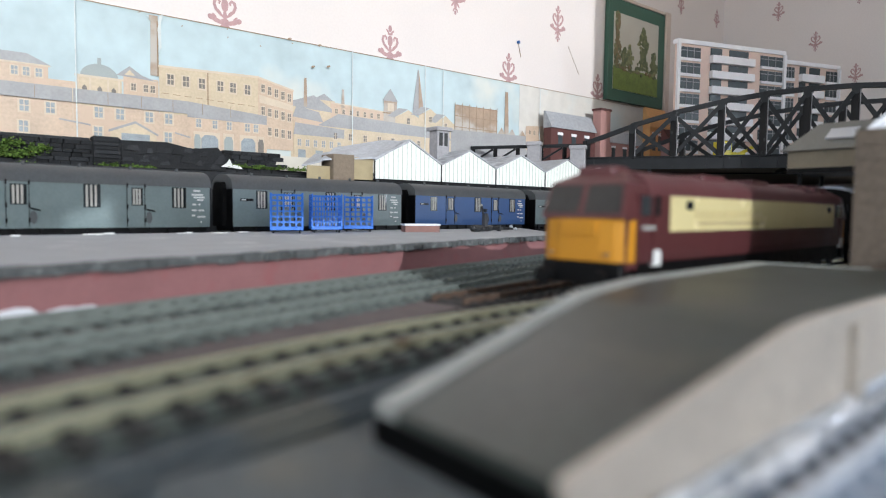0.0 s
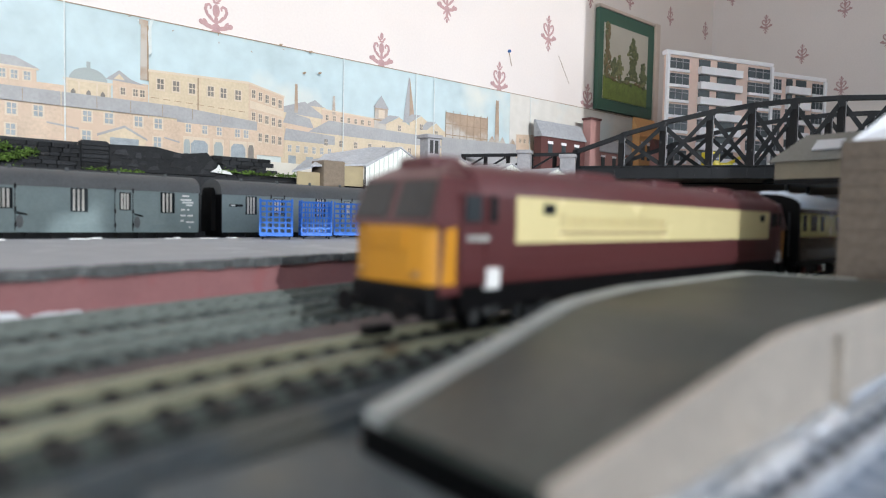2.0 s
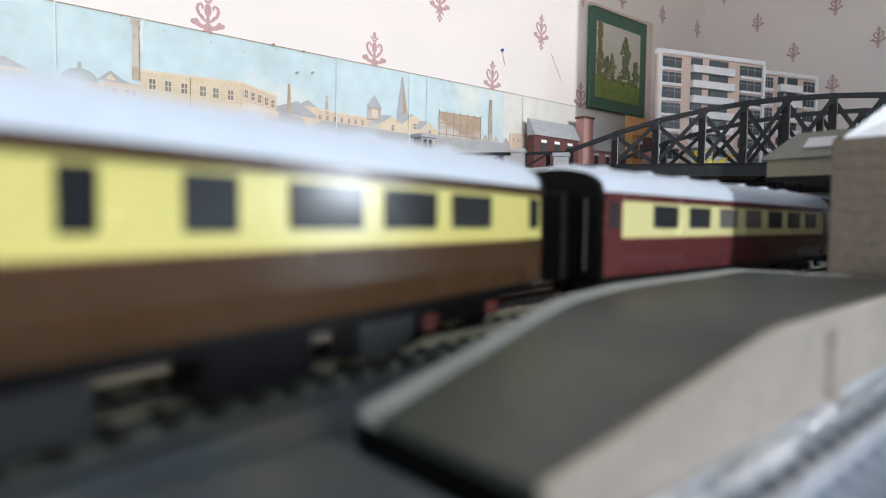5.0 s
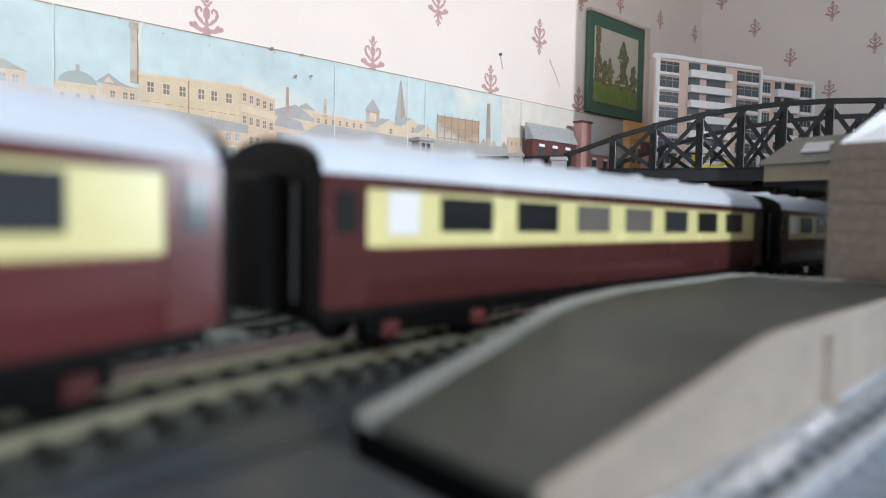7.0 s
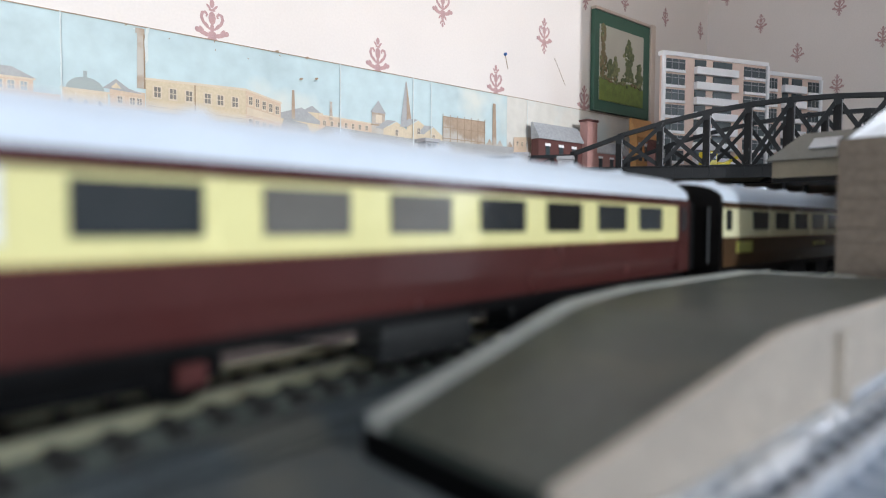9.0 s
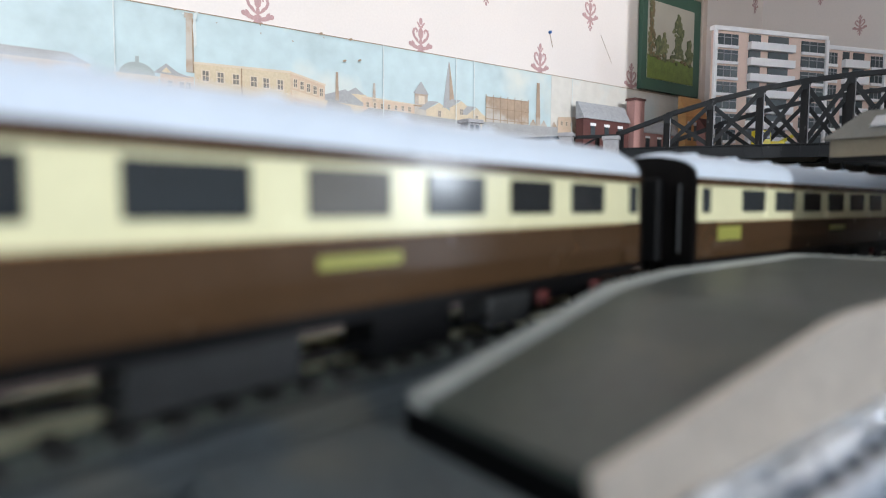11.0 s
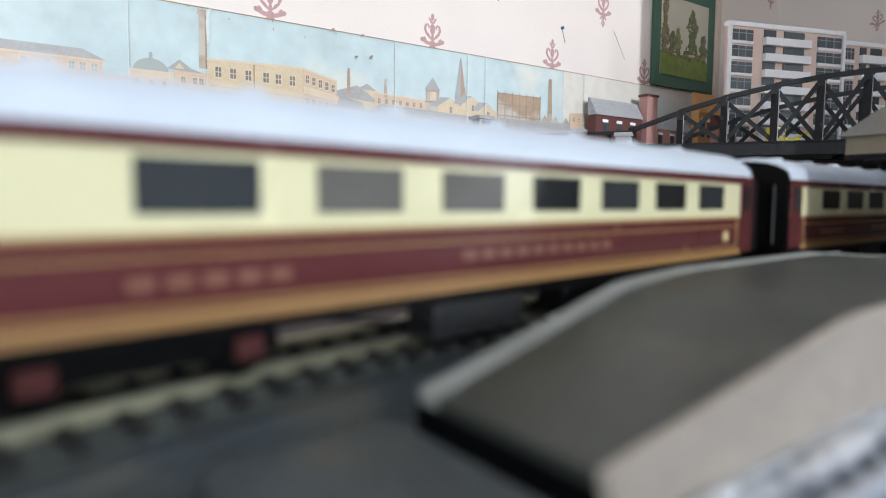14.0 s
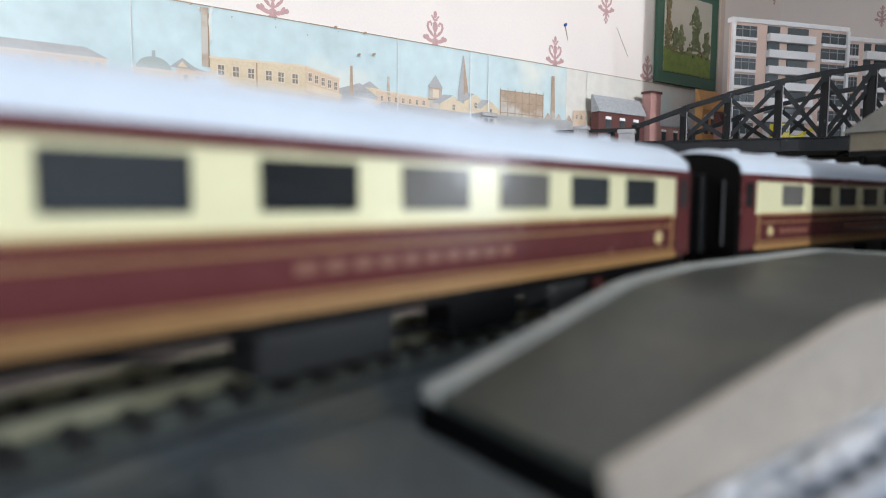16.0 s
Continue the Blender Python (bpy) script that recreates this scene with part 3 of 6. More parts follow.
flat(b, 0.468, 0.562, 0.16, 0.2005, P_STONE, 3, 0.197)
shape(b, [(0.468, 0.1998), (0.562, 0.1963), (0.562, 0.198), (0.468, 0.2015)], P_SILL, 4)
for k in range(7):
    window_print(b, 0.477 + 0.0125 * k, 0.189, 0.004, 0.007, 5)
flat(b, 0.46, 0.70, 0.10, 0.168, P_STONE2, 6, 0.166)
shape(b, [(0.446, 0.165), (0.70, 0.163), (0.69, 0.179), (0.48, 0.185)], P_ROOF, 7)
for k in range(9):
    window_print(b, 0.475 + 0.026 * k, 0.152, 0.0055, 0.009, 8)
printed("printed_middle_town", b)
b = B()
flat(b, 0.562, 0.587, 0.165, 0.216, P_BROWN, 5)
shape(b, [(0.559, 0.215), (0.589, 0.215), (0.574, 0.235)], P_ROOF, 6)
window_print(b, 0.575, 0.206, 0.008, 0.01, 6, P_SILL)
flat(b, 0.56, 0.589, 0.195, 0.197, P_LINE, 6)
printed("printed_clock_tower", b)
b = B()
shape(b, [(0.619, 0.20), (0.641, 0.20), (0.640, 0.214), (0.6305, 0.272), (0.6285, 0.272), (0.620, 0.214)], P_ROOF, 3)
shape(b, [(0.631, 0.20), (0.641, 0.20), (0.640, 0.214), (0.6305, 0.272)], P_BROWN, 4)
flat(b, 0.588, 0.705, 0.16, 0.197, P_STONE2, 4, 0.185)
for x, w, h in ((0.61, 0.026, 0.205), (0.655, 0.024, 0.212), (0.688, 0.02, 0.204)):
    flat(b, x - w, x + w, 0.16, h - 0.012, P_STONE2, 5)
    shape(b, [(x - w, h - 0.014), (x + w, h - 0.014), (x, h)], P_STONE2, 5)
    shape(b, [(x - w - 0.001, h - 0.014), (x - 0.001, h + 0.0012), (x - 0.02, h + 0.001), (x - w - 0.016, h - 0.014)], P_ROOF, 6)
    window_print(b, x, h - 0.018, 0.005, 0.009, 7)
printed("printed_church", b)
b = B()
flat(b, 0.868, 1.46, 0.05, 0.2805, P_PALE, 0)
flat(b, 0.709, 0.81, 0.168, 0.2255, P_BROWN, 4, 0.2265)
for k in range(7):
    flat(b, 0.7085 + 0.0166 * k, 0.7097 + 0.0166 * k, 0.168, 0.229, P_LINE, 5)
for z in (0.187, 0.206, 0.2245):
    flat(b, 0.709, 0.81, z, z + 0.0012, P_LINE, 6)
shape(b, [(0.8285, 0.18), (0.840, 0.18), (0.8365, 0.262), (0.8295, 0.262)], P_BROWN, 4)
flat(b, 0.70, 0.95, 0.13, 0.182, P_ROOF, 7, 0.187)
for k in range(4):
    x = 0.808 + 0.027 * k
    shape(b, [(x, 0.18), (x + 0.026, 0.18), (x + 0.013, 0.196)], P_BROWN, 6)
flat(b, 0.885, 0.95, 0.16, 0.205, P_STONE, 7, 0.210)
for k in range(4):
    window_print(b, 0.895 + 0.013 * k, 0.194, 0.004, 0.007, 8)
flat(b, 0.95, 1.46, 0.05, 0.205, P_STREET, 1, 0.195)
printed("printed_gasometer", b)
b = B()
for x in (0.135, 0.503, 0.642, 0.68, 0.92):
    flat(b, x - 0.0007, x + 0.0007, 0.05, 0.281, P_TAPE, 16)
flat(b, -1.6, 1.46, 0.2806, 0.2817, P_LINE, 2)
printed("paper_joint", b)
for k in range(9):
    x, z = 0.2 + 0.016 * random.random() + 0.05 * (k % 5), 0.262 + 0.018 * random.random()
    printed("paper_speck", shape(B(), petal(x, z, 0.0009 + 0.0012 * random.random(), 0.0006, 40 * k, 7), P_LINE if k % 3 else P_TAPE, 17))
for x, z in ((0.437, 0.248), (0.462, 0.252), (0.447, 0.280), (0.4, 0.281)):
    printed("paper_nick", shape(B(), petal(x, z, 0.0034, 0.0016, 20, 7), P_LINE, 17))
printed("paper_tear", shape(B(), [(0.226, 0.235), (0.229, 0.24), (0.2285, 0.27), (0.2315, 0.2805), (0.227, 0.279), (0.2245, 0.262)], P_TAPE, 17))

# framed landscape print on the wall
pic = thing("framed_landscape_print", "landscape print in a wide dark green mount on the wall", "picture", m=pose(1.225, WALL_Y - 0.012, 0.3905))
part("mount", B().box(-0.105, 0.105, 0, 0.0105, -0.1065, 0.1065, MOUNTGREEN, 0.001), pic, "dark green mount")
b = B().box(-0.088, 0.078, -0.001, 0, -0.083, 0.078, PRINTSKY)
b.prism([(-0.088, -0.083), (0.078, -0.083), (0.078, -0.042), (0.02, -0.036), (-0.04, -0.040), (-0.088, -0.034)], "y", -0.0016, -0.001, PRINTGRASS)
leafy = random.Random(17)
crowns = ((0.020, -0.030, 0.060, 0.024, PRINTTREE, 90), (-0.032, -0.034, 0.014, 0.015, PRINTLEAF, 40), (0.060, -0.034, 0.012, 0.017, PRINTTREE, 34),
          (-0.076, -0.036, 0.078, 0.013, PRINTBARK, 60), (-0.050, -0.036, 0.006, 0.014, PRINTTREE, 26))
k = 0
for cx, z0, z1, half, leaf, n in crowns:
    for i in range(3 * n):
        u = leafy.random()
        spread = half * (1.0 - 0.75 * u ** 2.2) * (0.75 + 0.4 * math.sin(9 * u + cx * 90))
        px = max(-0.084, min(0.074, cx + spread * leafy.uniform(-1, 1)))
        r = leafy.uniform(0.0020, 0.0050)
        k += 1
        b.prism(petal(px, z0 + u * (z1 - z0), r * 0.75, r, leafy.uniform(-40, 40), 8), "y", -0.0018 - 0.000002 * k, -0.001,
                leaf if leafy.random() < 0.72 else leafy.choice((PRINTTREE, PRINTLEAF)))
for i in range(34):
    k += 1
    b.prism(petal(leafy.uniform(-0.082, 0.073), -0.037 + leafy.uniform(-0.006, 0.006), leafy.uniform(0.003, 0.007), leafy.uniform(0.002, 0.005), 0, 8), "y",
            -0.0018 - 0.000002 * k, -0.001, leafy.choice((PRINTBARK, PRINTLEAF, PRINTTREE)))
part("landscape_print", b, pic, "faded print of trees on a lawn")
part("moulding", B().box(0.1055, 0.125, -0.004, 0.0115, -0.12, 0.115, MOULDING, 0.002), pic, "pale wooden moulding")
part("moulding", B().box(-0.105, 0.1055, -0.002, 0.0115, 0.107, 0.114, MOULDING, 0.002), pic)

# ---- the layout's boards ----
thing("ground", "dark painted layout baseboard with grit and stains", "baseboard", kind="structure", build=B().box(-2.7, 1.6, -0.95, WALL_Y - 0.01, -0.02, 0.0, BOARD))
YC, QS, R1, TURN, LEAN = 0.1406, 0.1517, 0.6417, 0.3261, 0.0742
RAIL_TOP = 0.010


FAR_Q, FAR_R = 0.72, 0.50


def path(q):
    """The main line: a curve past the camera, a straight, then a half circle out of sight and back. Gives x, y and its heading."""
    if q > FAR_Q:
        x0, y0 = QS + (FAR_Q - QS) * math.cos(LEAN), YC + (FAR_Q - QS) * math.sin(LEAN)
        a = min(math.pi, (q - FAR_Q) / FAR_R)
        x, y = x0 + FAR_R * (math.sin(LEAN) - math.sin(LEAN - a)), y0 + FAR_R * (math.cos(LEAN - a) - math.cos(LEAN))
        rest, h = q - FAR_Q - FAR_R * a, LEAN - a
        return x + rest * math.cos(h), y + rest * math.sin(h), h
    if q >= QS:
        return QS + (q - QS) * math.cos(LEAN), YC + (q - QS) * math.sin(LEAN), LEAN
    a = min(TURN, (QS - q) / R1)
    x, y = QS - R1 * (math.sin(LEAN + a) - math.sin(LEAN)), YC - R1 * (math.cos(LEAN) - math.cos(LEAN + a))
    rest = (QS - q) - R1 * a
    return x - rest * math.cos(LEAN + a), y - rest * math.sin(LEAN + a), LEAN + a


def line(x0, y0, deg):
    c, s = math.cos(radians(deg)), math.sin(radians(deg))
    return lambda q: (x0 + q * c, y0 + q * s, radians(deg))


def sweep(b, way, qs, side, w, z0, z1, mat):
    v, n = [], len(qs)
    for q in qs:
        x, y, a = way(q)
        for o in (side - w / 2, side + w / 2):
            px, py = x - o * math.sin(a), y + o * math.cos(a)
            v += [(px, py, z0), (px, py, z1)]
    f = [(0, 1, 3, 2), (4 * n - 4, 4 * n - 2, 4 * n - 1, 4 * n - 3)]
    for i in range(n - 1):
        k = 4 * i
        f += [(k, k + 4, k + 5, k + 1), (k + 1, k + 5, k + 7, k + 3), (k + 3, k + 7, k + 6, k + 2), (k + 2, k + 6, k + 4, k)]
    return b.mesh(v, f, mat)


def railway(label, way, q0, q1, near, rail_mat, sleeper_mat, z=0.0, pitch=0.0088, bed=BALLAST, bed_w=0.042, lift=0.0):
    """Track with sleepers, rails on chairs, and its bed; sleepers between the two near places are pieces of their own."""
    t = thing("railway_track", label, "track", kind="structure")
    n = int((q1 - q0) / 0.012)
    qs = [q0 + (q1 - q0) * i / n for i in range(n + 1)]
    part("trackbed", sweep(B(), way, qs, 0, bed_w, z, z + 0.0018 + lift, bed), t)
    for side in (-0.00825, 0.00825):
        b = B()
        sweep(b, way, qs, side, 0.0016, z + 0.0034, z + 0.0038, rail_mat)
        sweep(b, way, qs, side, 0.0009, z + 0.0038, z + 0.0051, rail_mat)
        sweep(b, way, qs, side, 0.0013, z + 0.0051, z + 0.006, rail_mat)
        part("rail", b, t)
    unit = B().box(-0.0017, 0.0017, -0.0155, 0.0155, 0.0018, 0.0034, sleeper_mat, 0.0002)
    for s in (-0.00825, 0.00825):
        unit.box(-0.0012, 0.0012, s - 0.0024, s - 0.0009, 0.0034, 0.0043, sleeper_mat).box(-0.0012, 0.0012, s + 0.0009, s + 0.0024, 0.0034, 0.0043, sleeper_mat)
    me = unit.data("sleeper")
    rest = B()
    for i in range(int((q1 - q0) / pitch)):
        q = q0 + pitch * (i + 0.5)
        x, y, a = way(q)
        m = Matrix.Translation((x, y, z)) @ Matrix.Rotation(a + radians(random.uniform(-1, 1)), 4, "Z")
        if near[0] < q < near[1]:
            part("sleeper", me, t, m=m)
        else:
            rest.box(-0.0017, 0.0017, -0.0155, 0.0155, 0.0018, 0.0034, sleeper_mat, 0, m)
    if rest.v:
        tagged(part("far_sleepers", rest, t), kind="stuff")
    return t


railway("nickel silver main line on dark sleepers, curving past", path, -2.6, 3.4, (-0.15, 0.6), RAIL, SLEEPER, z=0.004, bed=PALEBED, bed_w=0.0260, lift=0.0013)
thing("ballast_bank", "low dark ballast bank under the main line", "ground", kind="structure",
      build=sweep(sweep(B(), path, [-2.6 + 0.03 * i for i in range(201)], 0, 0.046, 0, 0.0025, BOARD), path, [-2.6 + 0.03 * i for i in range(201)], 0, 0.0405, 0.0025, 0.004, BOARD))
railway("weathered track beside the platform", line(0.0, 0.226, 17.5), -0.7, 0.95, (-0.08, 0.6), WEATHERRAIL, SLEEPGREY)
railway("weathered loop track with grey sleepers", line(0.0, 0.180, 17.5), -0.6, 1.0, (-0.08, 0.6), WEATHERRAIL, SLEEPGREY)
railway("rusty siding rails on brown sleepers", line(0.165, 0.2, 12.0), 0.0, 0.8, (0.0, 0.5), RUSTRAIL, SLEEPER, bed=MAROONGROUND)
b = B()
sweep(b, line(0.0, 0.15, 19), [-0.5, -0.1, 0.0, 0.1, 0.2], 0, 0.022, 0, 0.0021, MAROONGROUND)
thing("maroon_grit_strip", "strip of maroon grit between the tracks", "ground", kind="structure", build=b)

# ---- far platform ----
plat = thing("platform", "grey island platform with red brick-paper face and ragged edge", "platform", kind="structure")
PF = line(0.0, 0.2505, 17.2)


def pf(q, side=0.0):
    x, y, a = PF(q)
    return x - side * math.sin(a), y + side * math.cos(a)


BACK = lambda x: 0.550 + 0.087 * (x - 0.05)
top = [pf(q) for q in (-0.6, -0.3, 0.0, 0.2, 0.35, 0.5)] + [(0.62, BACK(0.62)), (0.3, BACK(0.3)), (-0.57, BACK(-0.57))]
part("platform_surface", B().prism(top, "z", 0.0170, 0.020, PLATFORMTOP), plat)
b = B()
rnd = random.Random(4)
q = -0.6
while q < 0.5:
    step = rnd.uniform(0.004, 0.011)
    (x0, y0), (x1, y1) = pf(q, -rnd.uniform(0.001, 0.0026)), pf(q + step * 0.96, -rnd.uniform(0.001, 0.0026))
    (x2, y2), (x3, y3) = pf(q + step * 0.96, 0.0025), pf(q, 0.0025)
    b.prism([(x0, y0), (x1, y1), (x2, y2), (x3, y3)], "z", 0.0168 + rnd.uniform(-0.0006, 0.0004), 0.0203 + rnd.uniform(0, 0.0005), PLATEDGE)
    q += step
part("platform_edging", b, plat, "ragged dark grey edging strip")
for q0, q1, o in ((-0.6, 0.205, 0.0012), (0.2055, 0.487, 0.0018)):
    (x0, y0), (x1, y1), (x2, y2), (x3, y3) = pf(q0, o), pf(q1, o), pf(q1, o + 0.004), pf(q0, o + 0.004)
    part("brick_paper_face", B().prism([(x0, y0), (x1, y1), (x2, y2), (x3, y3)], "z", 0.0, 0.0168, REDBRICKPAPER), plat, "faded red brick paper face")
core = [pf(q, 0.007) for q in (-0.6, 0.0, 0.46)] + [(0.6, BACK(0.6) - 0.004), (-0.57, BACK(-0.57) - 0.004)]
part("platform_core", B().prism(core, "z", 0.0, 0.0169, BLACK), plat)
# trackbed of the stabled vans and the ground up to the retaining wall
VANWAY = line(0.05, 0.583, 5.0)
b = B()
sweep(b, VANWAY, [-0.8, -0.3, 0.2, 0.9, 1.3], 0, 0.052, 0, 0.0022, BALLAST)
thing("van_road_bed", "ash covered trackbed under the stabled vans", "ground", kind="structure", build=b)
railway("carriage siding track under the stabled vans", VANWAY, -0.8, 0.9, (9, 9), RUSTRAIL, SLEEPER, z=0.0023)
b = B()
rnd = random.Random(77)
for k in range(2600):
    q = rnd.uniform(-0.12, 0.45)
    x, y, a = path(q)
    o = rnd.choice((rnd.uniform(-0.075, -0.018), rnd.uniform(-0.018, 0.018), rnd.uniform(0.018, 0.06)))
    px, py = x - o * math.sin(a), y + o * math.cos(a)
    z = 0.0070 if abs(o) < 0.011 else (0.0040 if abs(o) < 0.02 else 0.0)
    r = rnd.uniform(0.0003, 0.0009)
    b.mesh([(px - r, py - r, z), (px + r, py - r * 0.6, z), (px, py + r, z), (px + r * 0.2, py, z + r * 1.2)], [(0, 2, 1), (0, 1, 3), (1, 2, 3), (2, 0, 3)], rnd.choice((PALEBED, BALLAST, MAROONGROUND, BOARD, WEATHERRAIL)))
tagged(thing("grit", "loose grit and ballast chips round the main line", "grit", build=b), kind="stuff")

# ---- near platform with its ramp ----
near = thing("platform_ramp", "grey card platform with a sloping end ramp and pale edges", "platform", kind="structure")
NX0, NX1, NX2 = 0.0548, 0.121, 0.62


def along(x, rows):
    """Value at x on the straight pieces between the (x, value) rows."""
    for (x0, a), (x1, c) in zip(rows, rows[1:]):
        if x <= x1:
            break
    return a + (c - a) * (x - x0) / (x1 - x0)


FARY = lambda x: along(x, ((NX0, 0.0842), (NX1, 0.0995), (0.165, 0.1122), (0.262, 0.1212), (0.270, 0.0870), (NX2, 0.0990)))
NEARY = lambda x: along(x, ((NX0, 0.0448), (NX1, 0.0466), (NX2, 0.0720)))
TOPZ = lambda x: along(x, ((NX0, 0.0102), (NX1 - 0.004, 0.0208), (NX1 + 0.005, 0.0215), (NX2, 0.0215)))


def strip(b, xs, y0, y1, z0, z1, mat):
    """A slab along x between two y edges, its top and bottom given as functions of x."""
    v = []
    for x in xs:
        v += [(x, y0(x), z0(x)), (x, y0(x), z1(x)), (x, y1(x), z1(x)), (x, y1(x), z0(x))]
    n = len(xs)
    f = [(0, 1, 2, 3), (4 * n - 4, 4 * n - 1, 4 * n - 2, 4 * n - 3)]
    for i in range(n - 1):
        k = 4 * i
        f += [(k + j, k + (j + 1) % 4, k + 4 + (j + 1) % 4, k + 4 + j) for j in range(4)]
    return b.mesh(v, f, mat)


XS = [NX0, 0.075, 0.095, NX1 - 0.004, NX1 + 0.005, 0.145, 0.165, 0.2, 0.262, 0.270, 0.35, 0.5, NX2]
part("platform_surface", strip(B(), XS, lambda x: NEARY(x) + 0.002, lambda x: FARY(x) - 0.0055, lambda x: TOPZ(x) - 0.0024, TOPZ, NEARTOP), near)
part("far_edging", strip(B(), XS, lambda x: FARY(x) - 0.0055, FARY, lambda x: TOPZ(x) - 0.003, lambda x: TOPZ(x) + 0.0004, NEAREDGE), near, "pale worn edging strip")
part("near_edging", strip(B(), XS, NEARY, lambda x: NEARY(x) + 0.002, lambda x: TOPZ(x) - 0.003, lambda x: TOPZ(x) + 0.0003, NEARSIDE), near, "pale card edge")
part("side_wall", strip(B(), [NX0 + 0.003] + XS[1:], lambda x: NEARY(x) + 0.001, lambda x: NEARY(x) + 0.004, lambda x: 0.0, lambda x: TOPZ(x) - 0.003, NEARSIDE), near, "pale buff side wall")
part("side_wall", strip(B(), XS[1:], lambda x: FARY(x) - 0.006, lambda x: FARY(x) - 0.002, lambda x: 0.0, lambda x: TOPZ(x) - 0.003, BROWNBRICK), near)
# the shade in the gap under the ramp's end, put in as a black plate
part("end_wall", B().box(NX0 - 0.0007, NX0 - 0.0001, NEARY(NX0) + 0.0015, FARY(NX0) - 0.0004, 0, 0.0084, BELLOWS), near, "black plate standing in for the shaded gap under the ramp")
part("packing_strip", B().box(NX0 - 0.034, NX0 - 0.0016, 0.028, 0.0875, 0, 0.0052, BOARD, 0.0015), near, "dark painted board laid before the ramp")
for x in (0.152, 0.25, 0.35):
    part("pilaster", B().box(x, x + 0.006, NEARY(x) - 0.0006, NEARY(x) + 0.001, 0, 0.0183, NEARSIDE), near)
# silvery strips and a rail on the camera's side of the platform
rnd = random.Random(11)
side_line = line(0.0, 0.036, 3.0)
b = B()
sweep(b, side_line, [0.03, 0.2, 0.4, 0.7], 0.0045, 0.016, 0.0, 0.0016, BLUEGREY)
thing("conduit_strip", "blue grey painted strip along the platform foot", "strip", build=b)
b = B()
for q in range(34):
    x = 0.07 + q * 0.0125 + rnd.uniform(-0.002, 0.002)
    b.ball((x, 0.0445 + rnd.uniform(-0.006, 0.001), 0.0022), rnd.uniform(0.0012, 0.0028), SILVER, 6, 4, (2.4, 1, 0.6))
for y, w, m2 in ((0.0405, 0.0016, SILVER), (0.0355, 0.0010, SILVER), (0.0315, 0.0014, BLACK), (0.0285, 0.0012, SILVER)):
    thing("side_strip", "thin metal strip laid along the platform foot", "strip", group="strips along the platform", build=sweep(B(), line(0.0, y, 3.2), [0.05, 0.2, 0.4, 0.7], 0.0, w, 0.0016, 0.0030, m2))
# glints on the foil, painted as near-white blobs
for x, y, r in ((0.094, 0.0408, 0.0022), (0.0985, 0.0411, 0.0030), (0.104, 0.0416, 0.0034), (0.110, 0.0421, 0.0028), (0.1385, 0.0450, 0.0024), (0.142, 0.0456, 0.0020), (0.076, 0.0440, 0.0018)):
    b.ball((x, y, 0.0030), r, GLINTWHITE, 7, 4, (1.9, 0.8, 0.8))
tagged(thing("foil_scraps", "crumpled silvery foil scraps with white glint blobs along the platform foot", "scraps", build=b), kind="stuff")
railway("bay track with bright rails on the near side", line(0.0, 0.021, 2.0), 0.05, 0.75, (0.05, 0.4), SILVER, BLUEGREY, bed=BLUEGREY)

# ---- brick stair tower and covered footbridge ----
tower = thing("stair_tower", "brown brick stair tower with a pale pyramid roof", "tower", m=pose(0.272, 0.0505, 0.0215, 0, 0, 3))
part("tower_wall", B().box(0, 0.33, -0.03, 0.0385, 0, 0.0515, TOWERBROWN, 0.0006), tower)
part("roof", B().mesh([(0.004, -0.012, 0.0515), (0.045, -0.012, 0.0515), (0.045, 0.0372, 0.0515), (0.004, 0.0372, 0.0515), (0.018, 0.026, 0.0655), (0.024, 0.016, 0.0655)],
                      [(0, 1, 5), (1, 2, 4, 5), (2, 3, 4), (3, 0, 5, 4), (3, 2, 1, 0)], PALEROOF), tower, "pale grey hipped roof")
part("parapet", B().box(0.0, 0.33, -0.03, 0.0385, 0.0515, 0.0519, TOWERBROWN), tower)
# block out of view, added to keep window light off the train behind
part("upper_storey", B().box(0.10, 0.33, -0.03, 0.0385, 0.0519, 0.150, TOWERBROWN, 0.0006), tower)
for k in range(9):
    part("brick_course", B().box(-0.0004, 0.0, -0.0295, 0.0380, 0.002 + 0.0055 * k, 0.0071 + 0.0055 * k, TOWERBROWN), tower)
foot = thing("covered_footbridge", "covered footbridge with beige side panels and grey skylit roof", "footbridge", m=pose(0.45, 0.0, 0.0))
part("deck", B().box(0, 0.05, 0.06, 0.188, 0.0690, 0.0725, BLACK), foot)
for x in (0.0, 0.048):
    part("side_panel", B().box(x, x + 0.002, 0.06, 0.188, 0.0725, 0.084, BEIGEPANEL, 0.0003), foot, "beige boarded side panel")
part("end_panel", B().box(0.002, 0.048, 0.186, 0.188, 0.0725, 0.084, BEIGEPANEL), foot)
part("roof", B().mesh([(-0.003, 0.057, 0.084), (0.053, 0.057, 0.084), (0.053, 0.192, 0.084), (-0.003, 0.192, 0.084), (0.025, 0.057, 0.104), (0.025, 0.178, 0.104)],
                      [(0, 4, 5, 3), (1, 2, 5, 4), (2, 3, 5), (0, 1, 4), (0, 3, 2, 1)], FOOTROOF), foot, "grey hipped roof")
for y in (0.150, 0.085):
    m = pose(0.0095, y, 0.0945, 0, -35.5, 0)
    part("skylight", B().box(-0.006, 0.006, 0, 0.017, -0.0002, 0.0009, PALEROOF, 0, m), foot, "pale glazed skylight")
